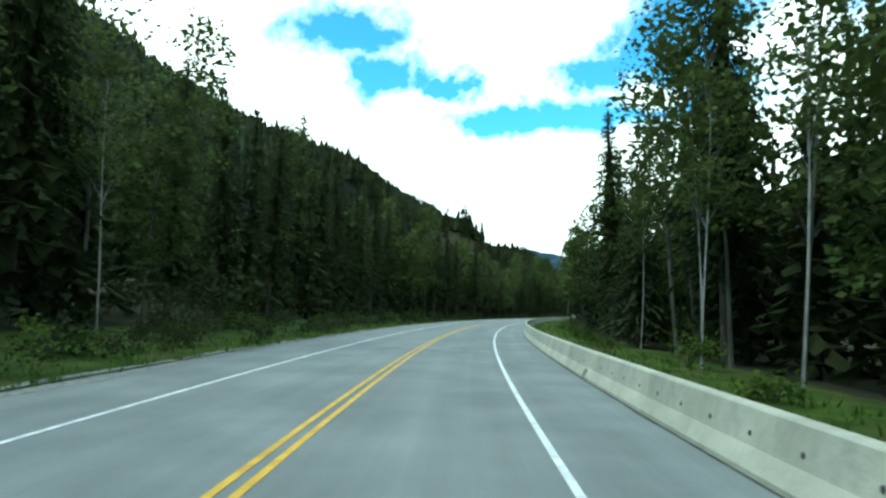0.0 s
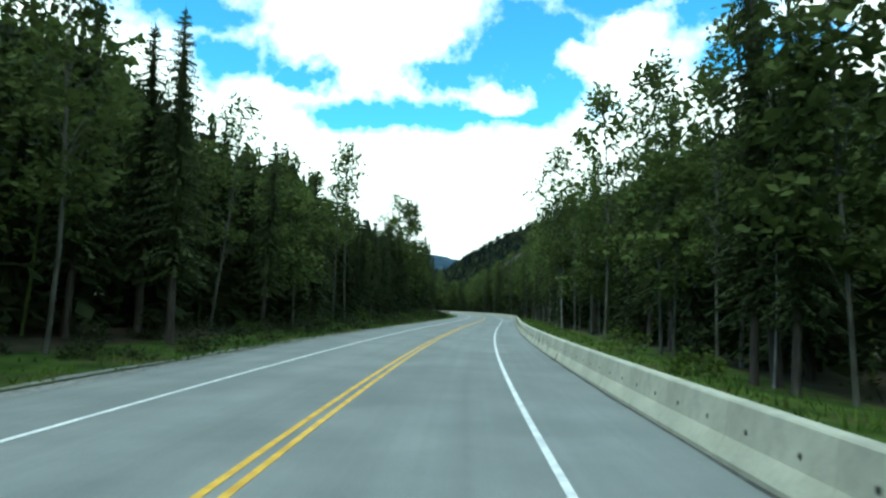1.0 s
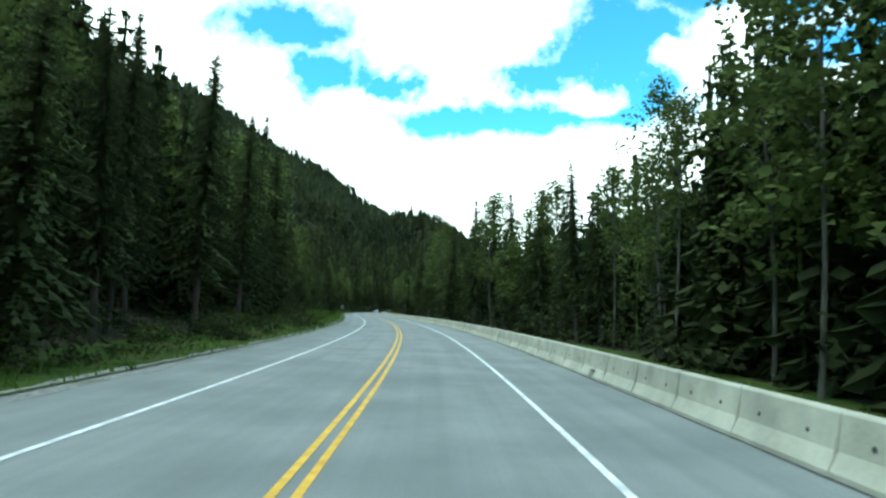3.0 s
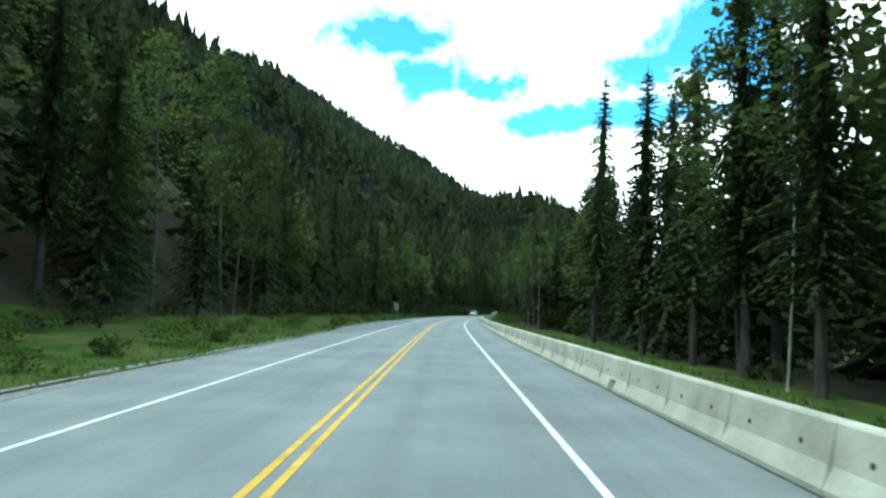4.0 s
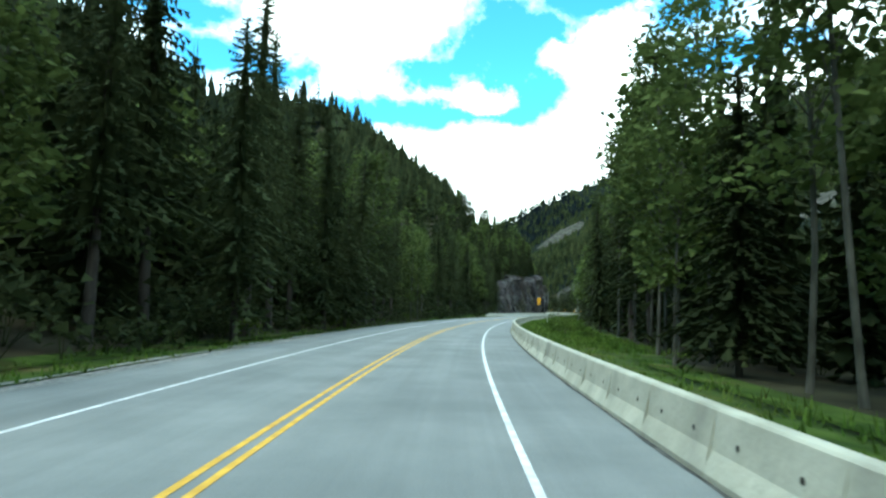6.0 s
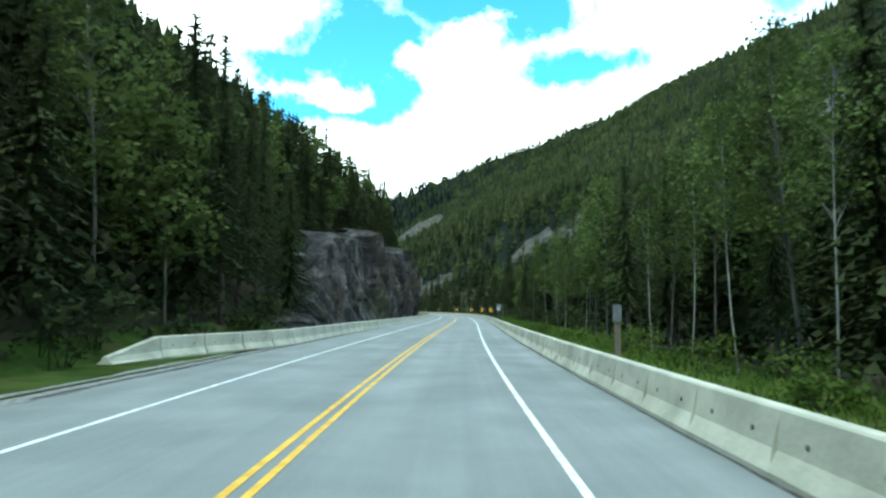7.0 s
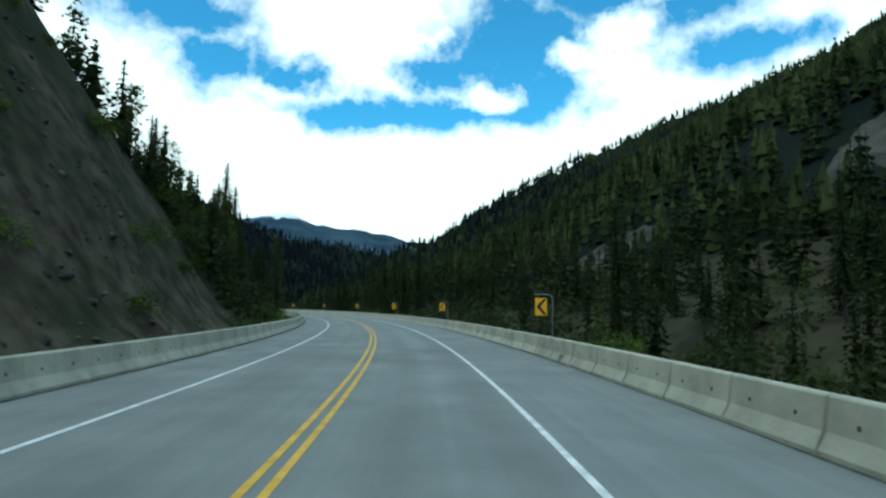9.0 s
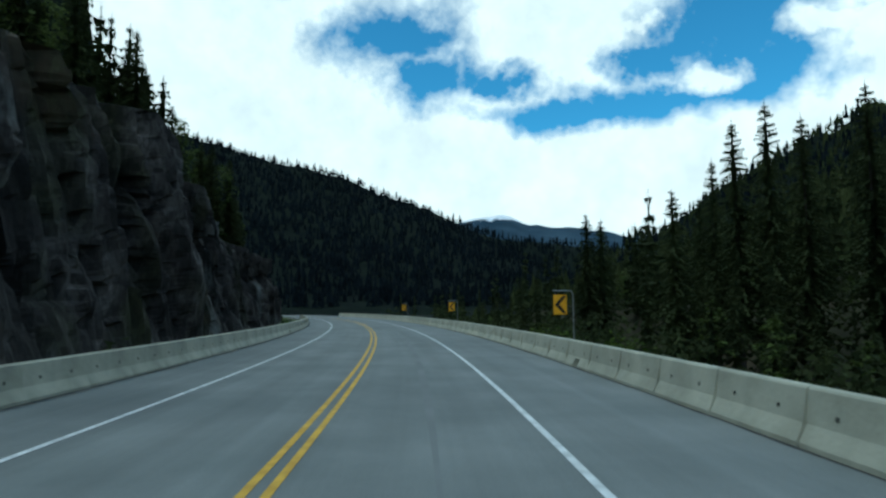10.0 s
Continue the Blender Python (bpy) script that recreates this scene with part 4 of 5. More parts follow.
for s, n, share in ((1046.1, 17.5, 0.8), (1044.8, 17.6, 0.85), (1040.6, 16.9, 0.45), (1027.8, 16.2, 0.6), (1054.3, 19.4, 0.8), (997.5, 13.6, 0.6), (962.5, 13.3, 0.8), (956.7, 13.5, 0.8), (975, 13.6, 0.7), (970.5, 14.1, 0.75),
                    (1081, 18, 0.6), (1067.5, 18.6, 0.7), (707.1, 12.4, 0.7), (705.6, 12.5, 0.6), (696.1, 12, 0.7), (744.3, 14.3, 0.6), (702.1, 12.7, 0.65), (699.6, 12.6, 0.6), (785.3, 13.6, 0.6), (97, 11.2, 0.65), (88, 11.2, 0.6), (106, 11.6, 0.7),
                    (156.3, 12.9, 0.6), (227.6, 11.8, 0.55), (234.5, 11, 0.45), (219.2, 11.9, 0.7), (306.6, 14.8, 0.55), (315.6, 16.1, 0.6), (557.3, 13.6, 0.7), (643.4, 13.2, 0.8), (635.6, 13.3, 0.7), (627.6, 13.6, 0.85), (624.1, 13.9, 0.7),
                    (30, -16.3, 0.6), (29, 12.9, 0.6), (31, 13.3, 0.65), (46.2, 13.9, 0.6), (21.2, 13.3, 0.7)):
    tall(BIRCH, s, n, share)
for root in SPRUCE + ASPEN + [BIRCH]:
    for o in list(root.children_recursive) + [root]:
        bpy.data.objects.remove(o)


# ---- deep forest behind the first rows ----
# bare rock and scree on the mountain: x, y, half widths
OUTCROPS = ((755, 2220, 62, 46), (424, 1332, 22, 16), (450, 1303, 26, 22), (477, 1186, 27, 25), (630, 1217, 34, 30), (380, 1402, 16, 18))


def scatter(pieces, variants, s, n, rng, lo, hi):
    top = tree_top(s, n)
    x, y = on_road(s, n)
    z = land(x, y, s, n)
    bare = np.zeros(len(s), bool)
    for ox, oy, rx, ry in OUTCROPS:
        bare |= ((x - ox + 0.25 * rx) / rx) ** 2 + ((y - oy) / ry) ** 2 < 1.35
    for i in np.flatnonzero(~bare):
        v, f = variants[rng.randrange(len(variants))]
        size = min(rng.uniform(lo, hi), rng.uniform(0.78, 1.0) * top[i] / v[:, 2].max())
        pieces.append((moved(v, x[i], y[i], z[i] - 0.2, rng.uniform(0, 6.28), size), f))


def both(made):
    (a, b), (c, d) = arr(made[0]), arr(made[1])
    return np.concatenate([a, c]), np.concatenate([b, d + len(a)])


rng_np = np.random.default_rng(3)
deep = random.Random(8)
CLOSER = [both(spruce(h, r, 55 + k, 0.08, 18, 5, 2, 1.4, 4, 55)) for k, (h, r) in enumerate(((22, 3.1), (18, 2.8), (24, 3.0), (14, 2.6)))]
SIMPLE = [both(spruce(h, r, 50 + k, 0.05, 12, 5, 1, 2.6, 4, 45)) for k, (h, r) in enumerate(((22, 3.1), (18, 2.8), (24, 3.0), (14, 2.6)))]
LEAFY_CLOSE = [both(aspen(h, r, 74 + k, 0.28, 30, 15, 0.42, corners=3)) for k, (h, r) in enumerate(((18, 2.7), (15, 2.6)))]
LEAFY = [both(aspen(h, r, 70 + k, 0.28, 22, 9, 0.66, corners=3)) for k, (h, r) in enumerate(((18, 2.7), (15, 2.6)))]
pieces, leafy, behind = [], [], []
for side, s_lo, s_hi, first, last, count in ((-1, -60, 1000, 17.5, 75, 1000), (1, -60, 1180, 18.5, 70, 850), (-1, 960, 1500, 19, 90, 560), (-1, 960.5, 1500, 17, 40, 160), (1, 240, 490, 18, 34, 110), (1, 490, 700, 18, 34, 30), (1, -40, 240, 18, 30, 130), (1, 368, 440, 16, 26, 85), (-1, 120, 345, 16.5, 30, 330), (-1, 345, 500, 17, 32, 90), (1, 640, 860, 18, 30, 50), (-1, 640, 960, 15, 34, 120)):
    s = rng_np.uniform(s_lo, s_hi, count)
    n = side * (first + (last - first) * rng_np.random(count) ** 1.8)
    if side < 0:
        n -= 6.0 * step(s, 500, 540) * (1 - step(s, 640, 690))
    if s_lo in (960, 960.5):
        keep = (s < 1200) | (s > 1272) | (n < -25)
        s, n = s[keep], n[keep]
    if side > 0:
        n = n + 4 * step(s, 1000, 1060) + 3 * step(s, 1085, 1110)
    pick = rng_np.random(len(s)) < 0.78
    near, close = pick & (np.abs(n) < 32), pick & (np.abs(n) < 24)
    scatter(pieces, CLOSER, s[close], n[close], deep, 0.75, 1.15)
    scatter(pieces, SIMPLE, s[near & ~close], n[near & ~close], deep, 0.75, 1.15)
    behind += [(s[pick & ~near], n[pick & ~near])]
    front = ~pick & (np.abs(n) < 24)
    scatter(leafy, LEAFY_CLOSE, s[front], n[front], deep, 0.75, 1.1)
    scatter(leafy, LEAFY, s[~pick & ~front], n[~pick & ~front], deep, 0.75, 1.1)
MEDIUM = [both(spruce(h, r, 60 + k, 0.04, 9, 4, 1, 3.4, 3, 24)) for k, (h, r) in enumerate(((20, 3.0), (16, 2.8), (23, 3.0), (13, 2.6)))]
for side, s_lo, s_hi, first, last, count in ((-1, -60, 1500, 66, 165, 1300), (1, -60, 1180, 62, 150, 500), (1, 1120, 1560, 45, 260, 900)):
    s = rng_np.uniform(s_lo, s_hi, count)
    n = side * (first + (last - first) * rng_np.random(count))
    scatter(pieces, MEDIUM, s, n, deep, 0.7, 1.15)
# low trees on the bank that falls from the road
s, n = rng_np.uniform(1190, 1500, 240), 24 + 34 * rng_np.random(240)
scatter(leafy, LEAFY, s[:120], n[:120], deep, 0.28, 0.5)
scatter(pieces, CLOSER, s[120:], n[120:], deep, 0.28, 0.5)
s, n = rng_np.uniform(1240, 1560, 190), 28 + 55 * rng_np.random(190)
scatter(pieces, CLOSER, s, n, deep, 0.45, 0.75)
for s, n in behind:
    scatter(pieces, MEDIUM, s, n, deep, 0.75, 1.15)
joined("conifer_forest", pieces, M_FOREST, "dense dark conifer forest behind the road's edge", "forest")
joined("leafy_forest", leafy, M_ASPEN, "aspens mixed into the conifer forest", "forest")


# ---- forest on the mountains ----
def far_cone(h, r, sides, seed):
    """A small conifer: three ragged skirts, one over the other."""
    rng = random.Random(seed)
    v, f = [], []
    for lo, hi, q in ((0.02, 0.55, 1.0), (0.3, 0.8, 0.76), (0.56, 1.0, 0.5)):
        b = len(v)
        for k in range(sides):
            a = 2 * math.pi * (k + rng.uniform(-0.35, 0.35)) / sides
            p = r * q * rng.uniform(0.55, 1.3)
            v.append((p * math.cos(a), p * math.sin(a), h * (lo + rng.uniform(-0.02, 0.1))))
        v.append((rng.uniform(-0.1, 0.1) * r, rng.uniform(-0.1, 0.1) * r, h * hi))
        f += [(b + k, b + (k + 1) % sides, b + sides) for k in range(sides)]
    return np.array(v), np.array(f)


def outcrop(x0, y0, rx, ry, seed):
    k = 26
    u = np.linspace(-1, 1, k)
    gx, gy = np.meshgrid(u, u)
    wob = np.array([[noise.noise((a * 2.2, b * 2.2, seed)) for a in u] for b in u])
    keep = np.clip(1.25 - np.hypot(gx, gy) + 0.5 * wob, 0, 1)
    x, y = x0 + gx.ravel() * rx * 0.95, y0 + gy.ravel() * ry * 0.95
    jag = np.array([noise.fractal(Vector((a * 0.09, b * 0.09, seed)), 1.0, 2.1, 4) for a, b in zip(x, y)])
    z = land(x, y) - 6 + (7.5 + 0.06 * rx) * np.clip(keep.ravel() * 2, 0, 1) + (2 + 0.015 * rx) * jag
    i = np.arange(k - 1)[:, None] * k + np.arange(k - 1)
    f = np.stack([i, i + 1, i + 1 + k, i + k], axis=-1).reshape(-1, 4)
    tagged(link_mesh("rock_outcrop", np.stack([x, y, z], axis=1), f, M_PALE), "pale grey bare rock patch on the forested mountainside", "rock", "", "structure")


M_PALE = surface("pale_scree", [(0.035, 0.034, 0.027), (0.09, 0.086, 0.07)], 0.12, 0.95, 0.5, detail=9, stain=((0.03, 0.04, 0.018), 0.05, 0.52, 0.8), specular=0.08)
for i, o in enumerate(OUTCROPS):
    outcrop(*o, 3.0 + i)


def far_forest(name, boxes, seed, label, h=18.0, material=M_FARTREE):
    g = np.random.default_rng(seed)
    variants = [far_cone(h * k, h * k * q, 5, i) for i, (k, q) in enumerate(((1.0, 0.2), (0.8, 0.22), (1.2, 0.17), (0.9, 0.25)))]
    out = []
    for x0, x1, y0, y1, count, limit in boxes:
        x, y = g.uniform(x0, x1, count), g.uniform(y0, y1, count)
        s, n = road_coords(x, y)
        z = land(x, y, s, n)
        ok = (np.abs(n) > limit) & (z > 3)
        for ox, oy, rx, ry in OUTCROPS:
            ok &= ((x - ox + 0.25 * rx) / rx) ** 2 + ((y - oy) / ry) ** 2 > 1.35
        x, y, z = x[ok], y[ok], z[ok]
        turn, size, which = g.uniform(0, 6.28, len(x)), g.uniform(0.7, 1.2, len(x)), g.integers(0, len(variants), len(x))
        for i in range(len(x)):
            v, f = variants[which[i]]
            out.append((moved(v, x[i], y[i], z[i] - 0.5, turn[i], size[i]), f))
    return joined(name, out, material, label, "forest")


far_forest("left_mountain_forest", ((-620, 40, 250, 2050, 19000, 150), (40, 260, 780, 2050, 4200, 120)), 11, "conifer forest covering the mountainside above the road", 15.0, M_HILL)
far_forest("right_mountain_forest", ((400, 1400, 850, 2650, 20000, 200), (250, 800, 300, 1100, 3500, 140)), 12, "conifer forest covering the mountain across the valley", 15.0)
near_slope = []
s, n = rng_np.uniform(420, 1500, 9000), -(62 + 150 * rng_np.random(9000))
keep = (s < 780) | (n > -115)
s, n = s[keep], n[keep]
scatter(near_slope, [far_cone(12 * k, 15 * k * q, 6, 30 + i) for i, (k, q) in enumerate(((1.0, 0.2), (0.8, 0.23), (1.2, 0.18), (0.9, 0.24)))], s, n, deep, 0.7, 1.2)
s, n = rng_np.uniform(560, 1150, 6000), -(95 + 220 * rng_np.random(6000))
scatter(near_slope, [far_cone(6.5 * k, 2.4 * k, 5, 40 + i) for i, k in enumerate((1.0, 0.8, 1.2))], s, n, deep, 0.7, 1.2)
joined("slope_forest", near_slope, M_FOREST, "dark conifer forest on the slope above the road", "forest")
right_slope = []
s, n = rng_np.uniform(700, 1620, 7500), 100 + 300 * rng_np.random(7500)
scatter(right_slope, [far_cone(12 * k, 12 * k * q, 6, 50 + i) for i, (k, q) in enumerate(((1.0, 0.2), (0.8, 0.23), (1.2, 0.18), (0.9, 0.24)))], s, n, deep, 0.7, 1.2)
joined("right_slope_forest", right_slope, M_FARTREE, "conifers on the slope across the valley floor", "forest")
far_forest("far_ridge_forest", ((-1000, 900, 2300, 3750, 9000, 200),), 13, "forest on the far ridge, cloud shadow put into its colour", 24.0, M_RIDGE_SHADED)


# ---- distant mountains ----
def distant(name, crest, depth, seed, label):
    v, f = [], []
    cx = [p[0] for p in crest]
    xs = np.linspace(cx[0], cx[-1], 120)
    top = np.interp(xs, cx, [p[2] for p in crest])
    yy = np.interp(xs, cx, [p[1] for p in crest])
    for i, x in enumerate(xs):
        jag = 24 * noise.fractal(Vector((x * 0.006, seed, 0)), 1.0, 2.0, 5)
        for k in range(14):
            t = k / 13
            z = (top[i] + jag) * (1 - t) ** 1.2 + 60 * t * noise.noise((x * 0.004, t * 3, seed)) * (1 - t)
            v.append((x + 120 * t * noise.noise((x * 0.003, t * 2, seed + 5)), yy[i] - depth * t, z - 30 * t))
        v.append((x, yy[i] + depth, -30))
    rows = 15
    for i in range(len(xs) - 1):
        for k in range(13):
            a = i * rows + k
            f.append((a, a + 1, a + rows + 1, a + rows))
        a = i * rows
        f.append((a, a + rows, a + 2 * rows - 1, a + rows - 1))
    ob = link_mesh(name, v, f, M_HAZED_ROCK, smooth=True)
    return tagged(ob, label, "mountain", "", "structure")


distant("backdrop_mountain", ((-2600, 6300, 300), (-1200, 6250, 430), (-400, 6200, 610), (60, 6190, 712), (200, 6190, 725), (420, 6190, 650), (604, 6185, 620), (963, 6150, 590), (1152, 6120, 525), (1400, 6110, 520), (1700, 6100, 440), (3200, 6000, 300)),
        2200, 2.0, "distant snow-capped mountain with blue haze in its colour")


# ---- shrubs and grass ----
def shrub(h, r, seed, clumps=16, leaves=22, size=0.17, corners=4):
    """A bush: stems from one foot and clumps of leaves."""
    rng = random.Random(seed)
    tv, tf, v, f = [], [], [], []
    for c in range(clumps):
        ang, rr = rng.uniform(0, 6.28), r * math.sqrt(rng.random())
        cz = h * (0.25 + 0.65 * rng.random() * (1 - 0.5 * (rr / r) ** 2))
        cx, cy = rr * math.cos(ang), rr * math.sin(ang)
        if c % 3 == 0:
            lv, lf = cone_ring([(0.06 * cx, 0.06 * cy, 0), (0.5 * cx, 0.5 * cy, cz * 0.6), (cx, cy, cz)], [0.03, 0.02, 0.008], 4, rng)
            k = len(tv)
            tv += lv
            tf += [tuple(i + k for i in q) for q in lf]
        cr = 0.3 * r + 0.12 * h
        for _ in range(leaves):
            p = Vector((rng.gauss(0, 0.5), rng.gauss(0, 0.5), rng.gauss(0, 0.4)))
            p = Vector((cx + p.x * cr, cy + p.y * cr, max(0.05, cz + p.z * cr)))
            q = Euler((rng.uniform(-1, 1), rng.uniform(-1, 1), rng.uniform(0, 6.3))).to_matrix()
            sz = size * rng.uniform(0.6, 1.3)
            k = len(v)
            if corners == 3:
                v += [tuple(p + q @ Vector(o)) for o in ((0, -sz * 0.6, 0), (sz * 0.5, sz * 0.35, 0.05 * sz), (-sz * 0.5, sz * 0.35, 0.05 * sz))]
                f.append((k, k + 1, k + 2))
                continue
            v += [tuple(p + q @ Vector(o)) for o in ((0, -sz * 0.6, 0), (sz * 0.4, 0, 0.05 * sz), (0, sz * 0.6, 0), (-sz * 0.4, 0, 0.05 * sz))]
            f += [(k, k + 1, k + 2), (k, k + 2, k + 3)]
    return (tv, tf), (v, f)


def bush_thing(made, label):
    root = new("bush")
    v, f = arr(made[0])
    link_mesh("stem", v, f, M_BARK_DARK, root)
    v, f = arr(made[1])
    link_mesh("foliage", v, f, M_SHRUB, root)
    return tagged(root, label, "bush", "bushes on the verge")


BUSH = [bush_thing(shrub(h, r, 90 + k), lb) for k, (h, r, lb) in enumerate(((1.3, 1.2, "low green leafy bush on the grass verge"), (1.9, 1.3, "rounded green bush at the forest edge"), (0.9, 0.9, "small green bush in the grass")))]
bush_rng = random.Random(21)


def strew(side, s0, s1, near, far_n, gap):
    s = s0
    while s < s1:
        plant(bush_rng.choice(BUSH), s, side * bush_rng.uniform(near, far_n), bush_rng.uniform(0.7, 1.25), 0.05)
        s += bush_rng.uniform(0.5, 1.5) * gap


strew(1, 655, 735, 8.6, 11.5, 1.9)
strew(1, -20, 180, 10.5, 12.5, 14)
strew(-1, 510, 690, 10.5, 15, 4.0)
strew(-1, -20, 480, 12.2, 14.5, 14)
strew(-1, 690, 930, 11.5, 13.5, 10)
strew(1, 860, 1010, 9.5, 13, 6)
strew(1, 1225, 1440, 10, 26, 6)
strew(1, 1085, 1225, 13, 19, 7)
strew(-1, 1212, 1266, 10.2, 28, 3)
strew(-1, 1262, 1360, 9.6, 20, 2.6)
for root in BUSH:
    for o in list(root.children_recursive) + [root]:
        bpy.data.objects.remove(o)


# undergrowth that closes the forest's foot
under = random.Random(33)
UNDER = [both(shrub(h, r, 120 + k, 10, 10, 0.42, 3)) for k, (h, r) in enumerate(((3.2, 1.7), (2.2, 1.5), (4.4, 1.8)))]
pieces = []
for side, s_lo, s_hi, first, last, count in ((-1, -50, 960, 16, 30, 760), (-1, 1270, 1400, 11.5, 40, 200), (1, -50, 1190, 14.5, 28, 520), (1, 1235, 1500, 13, 90, 640), (-1, 1272, 1345, 10.4, 26, 220), (-1, 690, 985, 11.6, 20, 420), (1, 1000.5, 1235, 17, 30, 230)):
    s = rng_np.uniform(s_lo, s_hi, count)
    n = side * (first + (last - first) * rng_np.random(count) ** 1.2)
    if side > 0 and s_lo < 1000:
        n = n + 2.5 * step(s, 820, 880) + 2 * step(s, 1000, 1060)
    scatter(pieces, UNDER, s, n, under, 0.6, 1.1)
s, n = rng_np.uniform(-40, 490, 620), -(9.6 + 6 * rng_np.random(620))
scatter(pieces, UNDER, s, n, under, 0.25, 0.5)
joined("undergrowth", pieces, M_FOREST, "dark undergrowth at the foot of the forest", "undergrowth")


def grass():
    """Tufts of blades over both verges."""
    g = np.random.default_rng(17)
    vs = []
    for side, s0, s1, a, b, count in ((1, -30, 1480, 0.5, 6.5, 26000), (-1, -30, 940, 7.0, 12.5, 13000), (1, 840, 1180, 0.8, 10.0, 22000), (-1, 1010, 1480, 7.2, 10.0, 3000)):
        s = g.uniform(s0, s1, count)
        n = (bar_n(s) + a + (b - a) * g.random(count) + 0.2) if side > 0 else -(a + (b - a) * g.random(count))
        x, y = on_road(s, n)
        z = land(x, y, s, n)
        hgt = (0.07 + 0.34 * g.random(count) ** 2.5) * (0.7 + 0.5 * step(np.abs(n), 7, 12))
        for _ in range(3):
            a1, lean = g.uniform(0, 6.28, count), g.uniform(0.05, 0.3, count)
            w = g.uniform(0.02, 0.06, count)
            ox, oy = x + g.normal(0, 0.16, count), y + g.normal(0, 0.16, count)
            p0 = np.stack([ox - w * np.sin(a1), oy + w * np.cos(a1), z - 0.03], axis=1)
            p1 = np.stack([ox + w * np.sin(a1), oy - w * np.cos(a1), z - 0.03], axis=1)
            p2 = np.stack([ox + lean * np.cos(a1), oy + lean * np.sin(a1), z + hgt], axis=1)
            vs.append(np.stack([p0, p1, p2], axis=1).reshape(-1, 3))
    v = np.concatenate(vs)
    ob = link_mesh("grass", v, np.arange(len(v)).reshape(-1, 3), M_GRASS)
    tagged(ob, "long green grass and weeds on the road verges", "grass", "", "stuff")


grass()


# ---- signs ----
def chevron_sign():
    root = new("chevron_sign")
    bm = bmesh.new()
    box(bm, (0.62, 0.02, 0.86), (0, 0, 2.02), 0.008)
    part("panel", bm, M_SIGN_Y, root, "yellow reflective panel")
    bm = bmesh.new()
    pts = ((-0.25, 2.02), (0.12, 2.40), (0.29, 2.40), (-0.05, 2.02), (0.29, 1.64), (0.12, 1.64))
    front = [bm.verts.new((x, -0.016, z)) for x, z in pts]
    back = [bm.verts.new((x, -0.011, z)) for x, z in pts]
    for q in ((0, 1, 2, 3), (0, 3, 4, 5)):
        bm.faces.new([front[i] for i in q])
    for i in range(6):
        bm.faces.new((front[i], front[(i + 1) % 6], back[(i + 1) % 6], back[i]))
    part("chevron", bm, M_SIGN_K, root, "black arrow shape pointing along the bend")
    bm = bmesh.new()
    tube(bm, (0.62, 0.04, -1.0), (0.62, 0.04, 2.5), 0.03)
    part("post", bm, M_STEEL, root, "thin galvanised steel post")
    bm = bmesh.new()
    tube(bm, (0.62, 0.04, 2.5), (0.5, 0.04, 2.62), 0.03)
    tube(bm, (0.5, 0.04, 2.62), (-0.32, 0.04, 2.62), 0.03)
    for x in (-0.2, 0.2):
        tube(bm, (x, 0.03, 2.44), (x, 0.04, 2.62), 0.012)
    part("arm", bm, M_STEEL, root)
    return tagged(root, "yellow chevron curve sign with black arrow hanging from a steel post", "road sign", "chevron signs along the bend")


chev = chevron_sign()


def chev_pose(s):
    x, y = on_road(s, min(float(bar_n(s)) + 1.5, 8.2))
    return place(float(x), float(y), 0.0, heading(s) + radians(8))


for i in range(1, 12):
    copy_thing(chev, chev_pose(1075.5 + 34.72 * i))
chev.matrix_basis = chev_pose(1075.5)


def writing(text, size, material, parent, at, name="lettering"):
    """Built-in letters as a thin mesh, upright, facing -y."""
    cu = bpy.data.curves.new(name, "FONT")
    cu.body, cu.size, cu.align_x, cu.align_y, cu.extrude = text, size, "CENTER", "CENTER", 0.004
    ob = new(name, cu)
    dg = bpy.context.evaluated_depsgraph_get()
    me = bpy.data.meshes.new_from_object(ob.evaluated_get(dg))
    bpy.data.objects.remove(ob)
    me.transform(Matrix.Diagonal((U, U, U, 1)) @ Matrix.Translation(at) @ Matrix.Rotation(radians(90), 4, "X"))
    me.materials.clear()
    me.materials.append(material)
    made = new(name, me)
    made.parent = parent
    return made


def flat_shape(points, y0, y1):
    bm = bmesh.new()
    a = [bm.verts.new((x, y0, z)) for x, z in points]
    b = [bm.verts.new((x, y1, z)) for x, z in points]
    bm.faces.new(a), bm.faces.new(list(reversed(b)))
    for i in range(len(a)):
        j = (i + 1) % len(a)
        bm.faces.new((a[i], a[j], b[j], b[i]))
    return bm


def hanger(root, x_post, reach, height, r=0.05):
    """Bent steel post: upright, rounded corner and an arm from which the sign hangs."""
    bm = bmesh.new()
    tube(bm, (x_post, 0.06, -2.2), (x_post, 0.06, height - 0.35), r)
    part("post", bm, M_STEEL, root, "bent galvanised steel post")
    bm = bmesh.new()
    tube(bm, (x_post, 0.06, height - 0.35), (x_post - 0.1, 0.06, height - 0.1), r)
    tube(bm, (x_post - 0.1, 0.06, height - 0.1), (x_post - 0.35, 0.06, height), r)
    tube(bm, (x_post - 0.35, 0.06, height), (x_post - reach, 0.06, height), r)
    part("arm", bm, M_STEEL, root)


